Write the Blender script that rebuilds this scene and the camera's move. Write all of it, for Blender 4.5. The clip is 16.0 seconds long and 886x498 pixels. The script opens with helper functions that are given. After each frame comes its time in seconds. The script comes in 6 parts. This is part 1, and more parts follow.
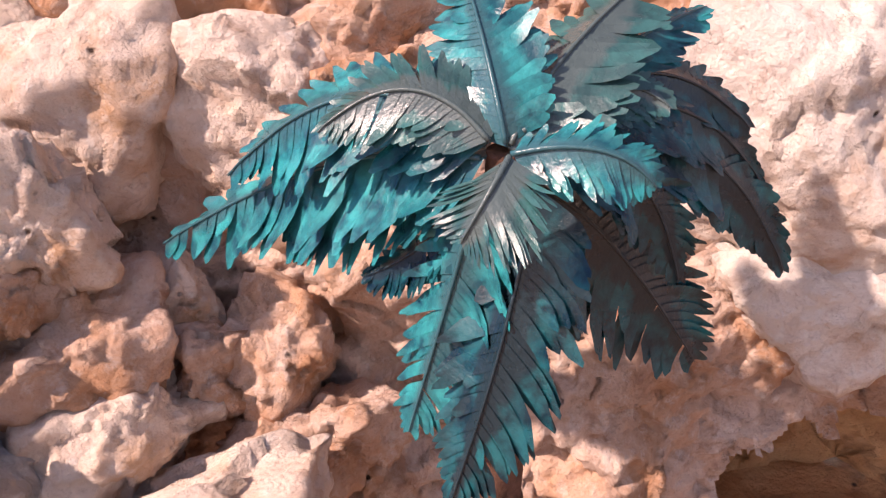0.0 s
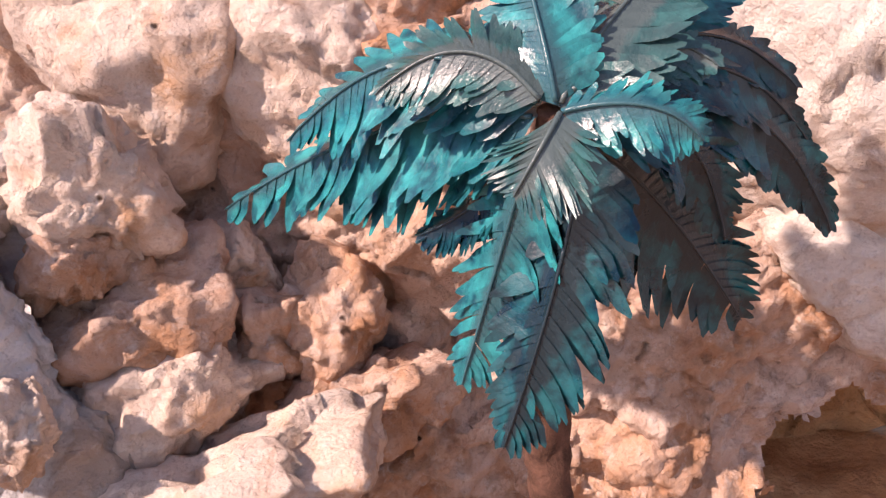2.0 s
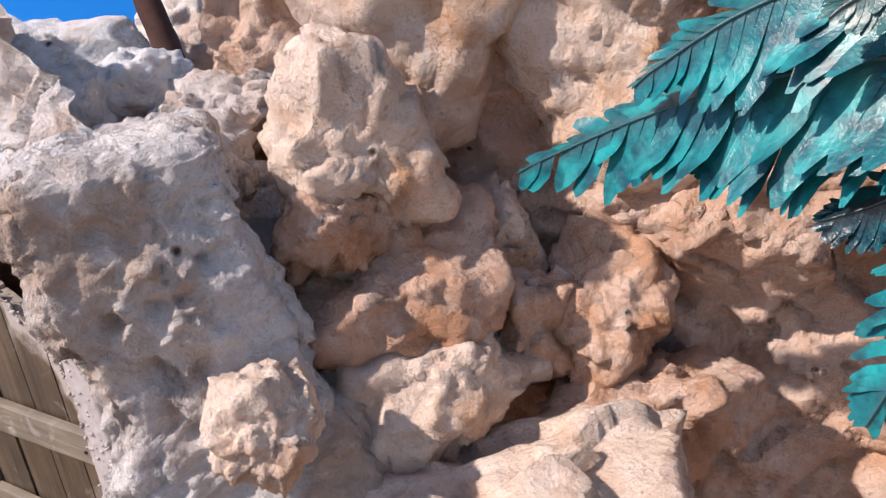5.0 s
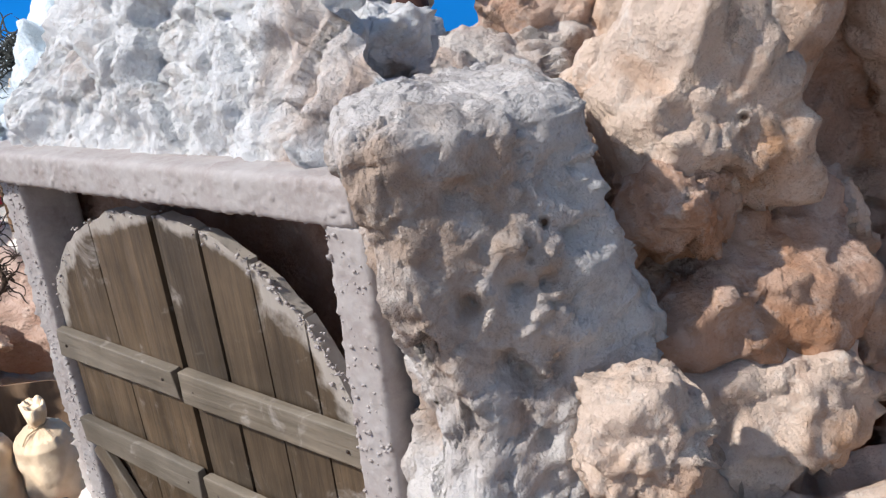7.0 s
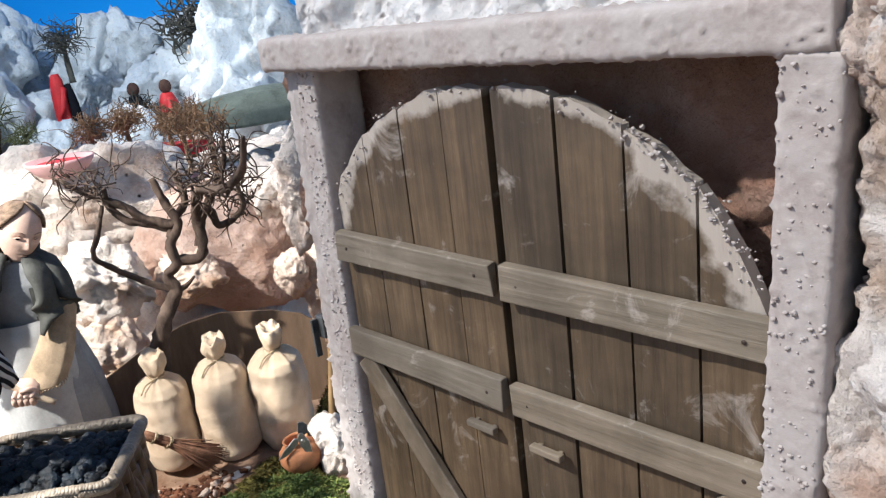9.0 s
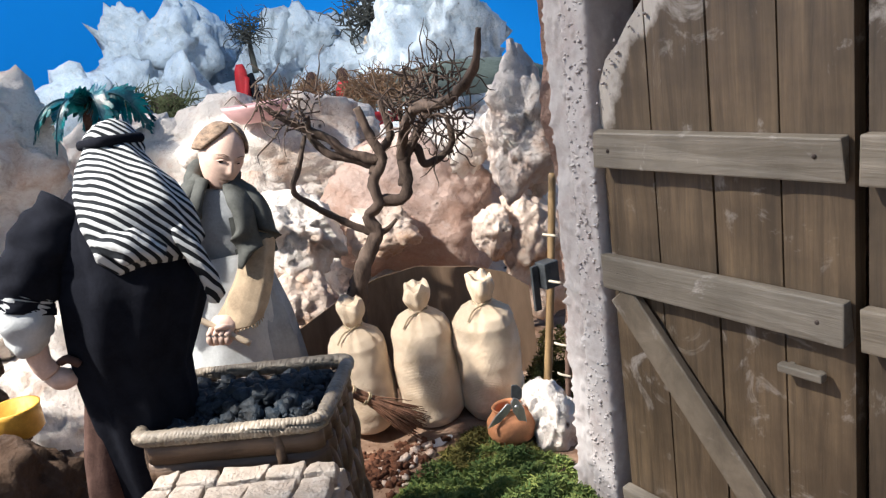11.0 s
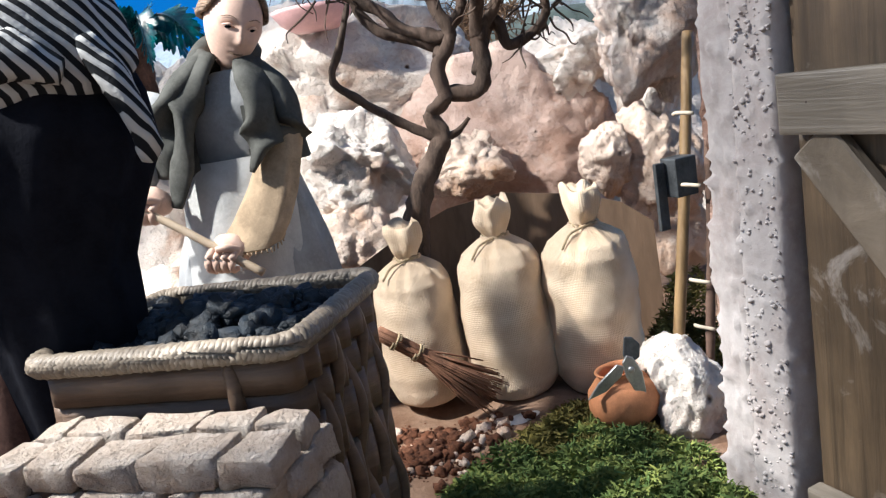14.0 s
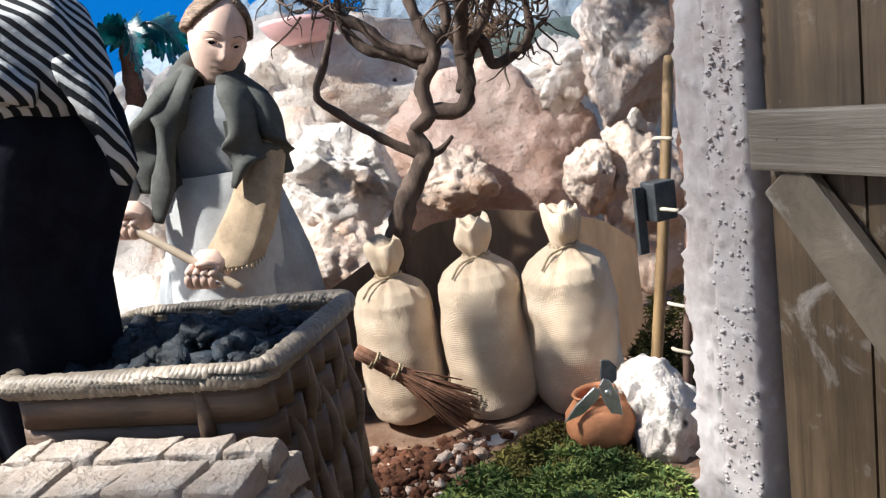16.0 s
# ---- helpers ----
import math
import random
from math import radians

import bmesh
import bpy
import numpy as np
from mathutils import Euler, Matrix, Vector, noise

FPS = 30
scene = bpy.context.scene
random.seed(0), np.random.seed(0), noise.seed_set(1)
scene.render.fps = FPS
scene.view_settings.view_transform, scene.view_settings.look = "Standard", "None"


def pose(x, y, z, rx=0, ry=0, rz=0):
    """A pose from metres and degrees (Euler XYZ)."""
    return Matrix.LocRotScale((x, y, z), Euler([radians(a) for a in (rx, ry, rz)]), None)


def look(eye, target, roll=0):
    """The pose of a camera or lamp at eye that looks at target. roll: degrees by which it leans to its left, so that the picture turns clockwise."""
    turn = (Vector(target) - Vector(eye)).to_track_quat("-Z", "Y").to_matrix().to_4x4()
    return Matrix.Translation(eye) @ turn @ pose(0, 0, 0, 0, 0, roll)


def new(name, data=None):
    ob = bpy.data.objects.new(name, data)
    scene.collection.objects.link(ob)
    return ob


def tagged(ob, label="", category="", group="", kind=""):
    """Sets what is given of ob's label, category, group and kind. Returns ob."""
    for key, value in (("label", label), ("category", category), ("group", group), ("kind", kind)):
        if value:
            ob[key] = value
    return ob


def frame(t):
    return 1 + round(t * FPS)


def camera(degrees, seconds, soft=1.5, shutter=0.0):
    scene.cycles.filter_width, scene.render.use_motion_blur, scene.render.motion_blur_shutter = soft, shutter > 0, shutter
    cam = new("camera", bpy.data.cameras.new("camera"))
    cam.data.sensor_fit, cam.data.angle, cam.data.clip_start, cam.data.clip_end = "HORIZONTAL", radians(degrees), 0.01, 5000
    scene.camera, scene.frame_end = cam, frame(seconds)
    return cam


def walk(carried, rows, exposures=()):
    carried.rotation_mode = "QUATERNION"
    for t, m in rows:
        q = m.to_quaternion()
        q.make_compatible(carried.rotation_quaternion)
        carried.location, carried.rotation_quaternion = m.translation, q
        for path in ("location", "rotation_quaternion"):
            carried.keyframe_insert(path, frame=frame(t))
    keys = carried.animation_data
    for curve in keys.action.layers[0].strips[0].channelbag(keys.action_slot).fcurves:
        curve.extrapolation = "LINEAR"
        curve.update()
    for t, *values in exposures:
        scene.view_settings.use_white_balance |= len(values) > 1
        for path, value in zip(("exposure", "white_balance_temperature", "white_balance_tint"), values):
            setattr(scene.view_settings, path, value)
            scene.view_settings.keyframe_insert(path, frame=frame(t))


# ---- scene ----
cam = camera(59.3, 16.0, soft=1.3)
METRES, EYE, TILT, LEAN, TURN = 1.0, 0.55, -18.0, 7.0, 20.0
ROWS = [
    (0.0, 0.0, 0.0, 0.0, 0.0, 0.0, 0.0),
    (0.5, -0.0016, -0.0116, -0.0015, -0.29, 0.26, -0.03),
    (1.0, -0.0033, -0.0256, -0.0045, 0.09, 0.46, 0.08),
    (1.5, -0.0037, -0.0271, -0.0099, 0.91, -0.32, 0.2),
    (2.0, -0.0056, -0.0167, -0.0136, 3.03, -1.17, 0.31),
    (2.5, -0.0015, 0.0001, -0.0161, 4.85, -1.75, -0.26),
    (3.0, -0.0053, 0.0206, -0.0169, 7.18, -2.45, -0.51),
    (3.5, -0.0256, 0.0351, -0.0149, 9.51, -2.5, -1.56),
    (6.0, -0.2065, 0.0973, -0.0208, 14.1, -3.88, -3.94),
    (6.5, -0.2483, 0.102, -0.0333, 15.3, -4.0, -4.81),
    (7.0, -0.2901, 0.1013, -0.0419, 16.62, -3.53, -5.42),
    (7.5, -0.3321, 0.0998, -0.0586, 18.3, -2.87, -5.68),
    (8.0, -0.3672, 0.0965, -0.0791, 20.24, -2.43, -6.36),
    (8.5, -0.4009, 0.0981, -0.1096, 22.02, -4.09, -6.67),
    (9.0, -0.4387, 0.0974, -0.1332, 24.64, -4.46, -7.25),
    (9.5, -0.472, 0.0973, -0.1544, 27.02, -4.97, -7.37),
    (10.0, -0.4953, 0.1059, -0.1748, 29.42, -5.2, -7.75),
    (12.5, -0.6196, 0.2834, -0.3282, 42.77, -3.61, -8.63),
    (13.0, -0.6283, 0.3203, -0.3425, 43.7, -5.16, -8.22),
    (13.5, -0.6342, 0.3441, -0.3331, 44.42, -5.04, -8.26),
    (14.0, -0.632, 0.3497, -0.3215, 44.93, -4.12, -8.3),
    (14.5, -0.6307, 0.3555, -0.3168, 45.22, -4.04, -8.27),
    (15.0, -0.6262, 0.3557, -0.3143, 44.77, -3.93, -8.67),
    (15.5, -0.6281, 0.3546, -0.3147, 44.69, -4.02, -8.94),
    (16.0, -0.6274, 0.3541, -0.3101, 44.44, -3.77, -9.21),
]
TINTS = [(0.0, 0.74, 7600, 36), (3.7, 0.76, 7600, 36), (5.8, 0.29, 6350, 11), (10.2, 0.18, 6350, 9), (12.3, 0.12, 6250, 9), (16.0, 0.13, 6150, 8)]
walk(cam, [(t, pose(0, 0, EYE, TILT, LEAN, TURN) @ pose(METRES * x, METRES * y, METRES * z, 90 + pitch, roll, yaw)) for t, x, y, z, yaw, pitch, roll in ROWS], TINTS)

# ---- light: one strong lamp like a sun from the upper left, and a soft blue sky ----
TO_SUN = Vector((-0.41, -0.58, 0.72)).normalized()
world = bpy.data.worlds.new("sky")
scene.world = world
world.use_nodes = True
wn = world.node_tree.nodes
sky = wn.new("ShaderNodeTexSky")
sky.sky_type, sky.sun_disc = "NISHITA", False
sky.sun_elevation, sky.sun_rotation = math.asin(TO_SUN.z), math.atan2(TO_SUN.x, TO_SUN.y)
world.node_tree.links.new(sky.outputs["Color"], wn["Background"].inputs["Color"])
wn["Background"].inputs["Strength"].default_value = 0.12
sun_data = bpy.data.lights.new("sun", "SUN")
sun_data.energy, sun_data.angle, sun_data.color = 4.1, radians(1.5), (1.0, 0.93, 0.84)
sun = new("sun", sun_data)
sun.matrix_world = look(TO_SUN * 3, (0, 0, 0))
# unseen spot lamp over the figures, adding to the sun from its side
spot_data = bpy.data.lights.new("unseen_spot", "SPOT")
spot_data.energy, spot_data.spot_size, spot_data.spot_blend, spot_data.shadow_soft_size, spot_data.color = 118, radians(36), 0.30, 0.02, (1.0, 0.94, 0.86)
spot = new("unseen_spot", spot_data)
spot.matrix_world = look((-1.22, -0.62, 1.0), (-1.32, 0.08, 0.10))


# a second unseen lamp, added to brighten the far crags
far_data = bpy.data.lights.new("unseen_spot", "SPOT")
far_data.energy, far_data.spot_size, far_data.spot_blend, far_data.shadow_soft_size, far_data.color = 130, radians(50), 0.6, 0.03, (0.90, 0.96, 1.0)
new("unseen_spot", far_data).matrix_world = look((-1.75, -0.45, 1.5), (-2.9, 0.75, 0.25))


# ---- materials ----
def shader(name, rough=0.8, metal=0.0, gloss=0.3):
    m = bpy.data.materials.new(name)
    m.use_nodes = True
    p = m.node_tree.nodes["Principled BSDF"]
    p.inputs["Roughness"].default_value = rough
    p.inputs["Metallic"].default_value = metal
    p.inputs["Specular IOR Level"].default_value = gloss
    return m, m.node_tree.nodes, m.node_tree.links, p


def coords(n, l, scale=(1, 1, 1), kind="Object"):
    tc, mp = n.new("ShaderNodeTexCoord"), n.new("ShaderNodeMapping")
    mp.inputs["Scale"].default_value = scale
    l.new(tc.outputs[kind], mp.inputs["Vector"])
    return mp.outputs["Vector"]


def noise_node(n, l, vec, scale, detail=6.0, rough=0.6, warp=0.0):
    t = n.new("ShaderNodeTexNoise")
    t.inputs["Scale"].default_value, t.inputs["Detail"].default_value = scale, detail
    t.inputs["Roughness"].default_value, t.inputs["Distortion"].default_value = rough, warp
    l.new(vec, t.inputs["Vector"])
    return t.outputs["Fac"]


def ramp(n, l, fac, stops):
    r = n.new("ShaderNodeValToRGB")
    e = r.color_ramp.elements
    while len(e) < len(stops):
        e.new(0.5)
    for k, (at, c) in zip(e, stops):
        k.position, k.color = at, (*c, 1) if len(c) == 3 else (c[0], c[0], c[0], 1)
    l.new(fac, r.inputs["Fac"])
    return r.outputs["Color"]


def mix(n, l, fac, a, b, kind="MIX"):
    m = n.new("ShaderNodeMix")
    m.data_type, m.blend_type = "RGBA", kind
    for sock, v in ((m.inputs["Factor"], fac), (m.inputs[6], a), (m.inputs[7], b)):
        if isinstance(v, (int, float)):
            sock.default_value = v
        elif isinstance(v, tuple):
            sock.default_value = (*v, 1)
        else:
            l.new(v, sock)
    return m.outputs[2]


def bump(n, l, p, heights, dist=0.002, strength=0.8):
    last = None
    for h, d in heights:
        b = n.new("ShaderNodeBump")
        b.inputs["Strength"].default_value, b.inputs["Distance"].default_value = strength, d
        l.new(h, b.inputs["Height"])
        if last:
            l.new(last, b.inputs["Normal"])
        last = b.outputs["Normal"]
    l.new(last, p.inputs["Normal"])


def rock_material(name, pale, warm, deep, warm_from, warm_to, chalk=0.35):
    """Weathered limestone: pale crust, ochre earth in patches, dark pits, chalky specks."""
    m, n, l, p = shader(name, 0.92, 0, 0.15)
    v = coords(n, l)
    big = noise_node(n, l, v, 9, 7, 0.62, 0.6)
    fine = noise_node(n, l, v, 70, 8, 0.7)
    speck = noise_node(n, l, v, 260, 4, 0.7)
    col = mix(n, l, ramp(n, l, big, [(warm_from, (0,)), (warm_to, (1,))]), pale, warm)
    col = mix(n, l, ramp(n, l, noise_node(n, l, v, 24, 6, 0.65, 1.0), [(0.55, (0,)), (0.75, (0.75,))]), col, deep)
    col = mix(n, l, ramp(n, l, fine, [(0.52, (0,)), (0.72, (chalk,))]), col, (0.82, 0.78, 0.74))
    col = mix(n, l, ramp(n, l, speck, [(0.25, (0.45,)), (0.42, (0,))]), col, deep)
    vo = n.new("ShaderNodeTexVoronoi")
    vo.inputs["Scale"].default_value = 38
    l.new(v, vo.inputs["Vector"])
    pit = ramp(n, l, vo.outputs["Distance"], [(0.05, (1,)), (0.13, (0,))])
    keep = ramp(n, l, noise_node(n, l, v, 14, 2, 0.5), [(0.56, (0,)), (0.60, (1,))])
    pits = mix(n, l, 1.0, pit, keep, "MULTIPLY")
    col = mix(n, l, pits, col, (0.07, 0.045, 0.035))
    l.new(col, p.inputs["Base Color"])
    inv = n.new("ShaderNodeMath")
    inv.operation = "SUBTRACT"
    l.new(fine, inv.inputs[0])
    l.new(pits, inv.inputs[1])
    grain = n.new("ShaderNodeTexVoronoi")
    grain.inputs["Scale"].default_value, grain.inputs["Randomness"].default_value = 150, 1.0
    l.new(v, grain.inputs["Vector"])
    crag = noise_node(n, l, v, 34, 9, 0.72, 0.3)
    bump(n, l, p, [(crag, 0.006), (inv.outputs[0], 0.0035), (grain.outputs["Distance"], 0.0011), (speck, 0.0018)], strength=1.0)
    return m


ROCK_WARM = rock_material("ochre_limestone", (0.68, 0.51, 0.42), (0.54, 0.29, 0.17), (0.30, 0.135, 0.08), 0.39, 0.60, 0.5)
ROCK_PALE = rock_material("pale_limestone", (0.77, 0.62, 0.52), (0.60, 0.36, 0.22), (0.34, 0.17, 0.10), 0.50, 0.66, 0.6)
ROCK_GREY = rock_material("whitewashed_rock", (0.66, 0.61, 0.58), (0.50, 0.36, 0.29), (0.25, 0.15, 0.11), 0.47, 0.60, 0.6)
ROCK_WHITE = rock_material("chalk_rock", (0.80, 0.73, 0.67), (0.56, 0.38, 0.28), (0.40, 0.24, 0.17), 0.52, 0.68, 0.7)
ROCK_CREAM = rock_material("cream_crust", (0.80, 0.70, 0.62), (0.62, 0.40, 0.27), (0.36, 0.19, 0.12), 0.52, 0.66, 0.6)
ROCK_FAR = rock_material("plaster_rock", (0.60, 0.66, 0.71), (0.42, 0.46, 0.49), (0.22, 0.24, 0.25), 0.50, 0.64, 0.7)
ROCK_ROSE = rock_material("rose_rock", (0.62, 0.47, 0.41), (0.50, 0.33, 0.26), (0.30, 0.17, 0.12), 0.42, 0.62, 0.3)
# crust over the gate: bluish light of the sky is put into its white
CRUST_SKYLIT = rock_material("skylit_crust", (0.76, 0.77, 0.79), (0.58, 0.47, 0.41), (0.34, 0.27, 0.23), 0.52, 0.66, 0.7)
SLAB_GREY = rock_material("limewashed_slab", (0.68, 0.65, 0.64), (0.50, 0.39, 0.32), (0.24, 0.18, 0.15), 0.47, 0.60, 0.5)
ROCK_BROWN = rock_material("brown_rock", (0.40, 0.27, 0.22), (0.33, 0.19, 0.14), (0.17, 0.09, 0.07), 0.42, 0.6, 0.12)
ROCK_CAVE = rock_material("cave_earth", (0.70, 0.40, 0.20), (0.55, 0.27, 0.12), (0.22, 0.10, 0.05), 0.42, 0.6, 0.05)


def plain(name, colour, rough=0.8, var=0.25, scale=30, grain=(1, 1, 1), depth=0.001, gloss=0.3, metal=0.0, second=None):
    """A surface of one colour with stains at one scale and grain at another."""
    m, n, l, p = shader(name, rough, metal, gloss)
    v = coords(n, l, grain)
    a, b = noise_node(n, l, v, scale, 5, 0.6, 0.4), noise_node(n, l, v, scale * 7, 5, 0.7)
    dark = second or tuple(c * (1 - var * 1.6) for c in colour)
    light = tuple(min(1, c * (1 + var * 0.6)) for c in colour)
    col = mix(n, l, ramp(n, l, a, [(0.35, (0,)), (0.65, (1,))]), dark, colour)
    col = mix(n, l, ramp(n, l, b, [(0.45, (0,)), (0.75, (0.6,))]), col, light)
    l.new(col, p.inputs["Base Color"])
    bump(n, l, p, [(a, depth), (b, depth * 0.4)])
    return m


def wood_material(name, colour, dark, along=(1, 1, 0.06), white=0.0, arch=False):
    m, n, l, p = shader(name, 0.52, 0, 0.5)
    v = coords(n, l, along)
    info = n.new("ShaderNodeObjectInfo")
    shift = n.new("ShaderNodeVectorMath")
    shift.operation = "ADD"
    l.new(v, shift.inputs[0])
    l.new(info.outputs["Random"], shift.inputs[1])
    g = noise_node(n, l, shift.outputs[0], 160, 6, 0.65, 0.5)
    s = noise_node(n, l, coords(n, l), 16, 5, 0.6)
    col = mix(n, l, ramp(n, l, g, [(0.3, (0,)), (0.7, (1,))]), dark, colour)
    col = mix(n, l, ramp(n, l, s, [(0.4, (0.55,)), (0.62, (0,))]), col, tuple(c * 0.55 for c in dark))
    tone = mix(n, l, info.outputs["Random"], (0.78, 0.78, 0.80), (1.15, 1.08, 1.0))
    col = mix(n, l, 1.0, col, tone, "MULTIPLY")
    # paler grey outside a wavering ellipse, in the upper part of the gate
    if arch:
        xyz = n.new("ShaderNodeSeparateXYZ")
        l.new(coords(n, l, (1 / 0.172, 1, 1 / 0.135)), xyz.inputs[0])
        up = n.new("ShaderNodeMath")
        up.operation = "SUBTRACT"
        l.new(xyz.outputs["Z"], up.inputs[0])
        up.inputs[1].default_value = 0.262 / 0.135
        sq = []
        for sock in (xyz.outputs["X"], up.outputs[0]):
            k = n.new("ShaderNodeMath")
            k.operation = "MULTIPLY"
            l.new(sock, k.inputs[0])
            l.new(sock, k.inputs[1])
            sq.append(k.outputs[0])
        add = n.new("ShaderNodeMath")
        l.new(sq[0], add.inputs[0])
        l.new(sq[1], add.inputs[1])
        wob = n.new("ShaderNodeMath")
        wob.operation = "MULTIPLY_ADD"
        l.new(noise_node(n, l, coords(n, l), 20, 6, 0.6), wob.inputs[0])
        wob.inputs[1].default_value = 0.7
        l.new(add.outputs[0], wob.inputs[2])
        pale_rim = n.new("ShaderNodeMapRange")
        pale_rim.inputs["From Min"].default_value, pale_rim.inputs["From Max"].default_value = 1.20, 1.28
        l.new(wob.outputs[0], pale_rim.inputs["Value"])
        above = n.new("ShaderNodeMapRange")
        above.inputs["From Min"].default_value, above.inputs["From Max"].default_value = 0.12, 0.16
        l.new(up.outputs[0], above.inputs["Value"])
        both = n.new("ShaderNodeMath")
        both.operation = "MULTIPLY"
        l.new(pale_rim.outputs[0], both.inputs[0])
        l.new(above.outputs[0], both.inputs[1])
        soft = n.new("ShaderNodeMath")
        soft.operation = "MULTIPLY"
        soft.inputs[1].default_value = 0.8
        l.new(both.outputs[0], soft.inputs[0])
        col = mix(n, l, soft.outputs[0], col, (0.46, 0.42, 0.38))
    if white:
        col = mix(n, l, ramp(n, l, noise_node(n, l, coords(n, l), 26, 8, 0.7, 0.8), [(0.58, (0,)), (0.68, (white,))]), col, (0.66, 0.62, 0.58))
    l.new(col, p.inputs["Base Color"])
    bump(n, l, p, [(g, 0.0012)])
    return m


PLASTER = plain("lumpy_plaster", (0.43, 0.405, 0.40), 0.9, 0.16, 40, depth=0.0010, second=(0.34, 0.30, 0.29), gloss=0.2)
DOOR_WOOD = wood_material("weathered_plank", (0.165, 0.120, 0.076), (0.062, 0.046, 0.031), white=0.3, arch=True)
BAR_WOOD = wood_material("grey_batten", (0.28, 0.25, 0.205), (0.16, 0.14, 0.11), along=(0.06, 1, 1), white=0.4)
SKY_BLUE = plain("glowing_sky_paint", (0.02, 0.34, 0.85), 0.9, 0.08, 0.8, depth=0.0)
# the backdrop's paint is given a slight glow to brighten its blue
sky_p = SKY_BLUE.node_tree.nodes["Principled BSDF"]
sky_p.inputs["Emission Color"].default_value, sky_p.inputs["Emission Strength"].default_value = (0.01, 0.27, 0.80, 1), 0.35


# ---- building blocks ----
def mesh_of(bm, name, mats, smooth=True):
    me = bpy.data.meshes.new(name)
    bm.normal_update()
    bm.to_mesh(me)
    bm.free()
    for mat in (mats if isinstance(mats, (list, tuple)) else [mats]):
        me.materials.append(mat)
    if smooth:
        me.polygons.foreach_set("use_smooth", [True] * len(me.polygons))
    return me


def thing(name, bm, mats, label, category, group="", kind="", m=None, smooth=True):
    ob = new(name, mesh_of(bm, name, mats, smooth))
    if m is not None:
        ob.matrix_world = m
    return tagged(ob, label, category, group, kind)


def part(name, bm, mats, parent, label="", smooth=True, kind=""):
    ob = new(name, mesh_of(bm, name, mats, smooth))
    ob.parent = parent
    return tagged(ob, label, kind=kind)


def empty(name, m, label, category, group="", kind=""):
    ob = new(name)
    ob.empty_display_size = 0.01
    ob.matrix_world = m
    return tagged(ob, label, category, group, kind)


def fract(p, s, o, octaves=4):
    return noise.fractal(Vector((p[0] * s + o, p[1] * s - o, p[2] * s + 0.7 * o)), 0.9, 2.1, octaves)


def icosphere(level):
    bm = bmesh.new()
    bmesh.ops.create_icosphere(bm, subdivisions=level, radius=1)
    return bm


def facet(p, s, seed):
    """How far a fractured face stands out at p: each cell of size 1 / s is a tilted plane of its own."""
    w = Vector((p[0] * s + seed, p[1] * s - seed, p[2] * s + 0.37 * seed))
    q = noise.voronoi(w)[1][0]
    return noise.noise_vector(q * 5.3).dot(w - q) + 0.5 * noise.noise(q * 3.1)


def boulder_bm(radii, seed, level=5, blocky=0.6, lumps=1.0, rough=1.0):
    """A broken, pitted rock: a squared-off ball cut by planes, fractured at two sizes, then roughened."""
    rng = random.Random(seed)
    bm = icosphere(level)
    cuts = []
    for _ in range(15):
        d = Vector((rng.gauss(0, 1), rng.gauss(0, 1), rng.gauss(0, 1))).normalized()
        cuts.append((d, rng.uniform(0.60, 0.92)))
    o = rng.uniform(0, 90)
    size = sum(radii) / 3
    k1, k2 = 1 / (0.85 * size), 1 / (0.30 * size)
    for v in bm.verts:
        u = v.co.normalized()
        q = (abs(u.x) ** 4 + abs(u.y) ** 4 + abs(u.z) ** 4) ** (-1 / 4)
        r = (1 - blocky) + blocky * q
        for d, far in cuts:
            k = u.dot(d)
            if k > 0.05:
                r = min(r, far / k + 0.03)
        r *= 1.07 + 0.13 * lumps * noise.noise(u * 1.6 + Vector((o, o, -o)))
        w = Vector((u.x * r * radii[0], u.y * r * radii[1], u.z * r * radii[2]))
        wj = w + Vector((1, -1, 1)) * (0.006 * noise.noise(w * 70))
        pit = max(0.0, noise.noise(w * 75 + Vector((3, o, -o))) - 0.30)
        h = lumps * (0.42 / k1 * facet(wj, k1, o) + 0.30 / k2 * facet(wj, k2, o + 7))
        h += rough * (0.0046 * fract(w, 70, o, 5) + 0.0026 * facet(wj, 120, o) - 0.010 * pit)
        v.co = w + u * h
    return bm


def boulder(c, radii, yaw, seed, mat, label, level=5, name="boulder", group="rocks of the bank", tip=0.0, **kw):
    return thing(name, boulder_bm(radii, seed, level, **kw), mat, label, "rock", group, m=pose(*c, tip, 0, yaw))


def grid_sheet(nu, nv, f, keep=None):
    """A sheet of nu x nv cells from f(u, v) -> place, without the cells that keep(place) refuses."""
    bm = bmesh.new()
    vs = [[bm.verts.new(f(i / nu, j / nv)) for j in range(nv + 1)] for i in range(nu + 1)]
    for i in range(nu):
        for j in range(nv):
            q = (vs[i][j], vs[i + 1][j], vs[i + 1][j + 1], vs[i][j + 1])
            if keep is None or keep((q[0].co + q[2].co) / 2):
                bm.faces.new(q)
    loose = [v for v in bm.verts if not v.link_faces]
    for v in loose:
        bm.verts.remove(v)
    return bm


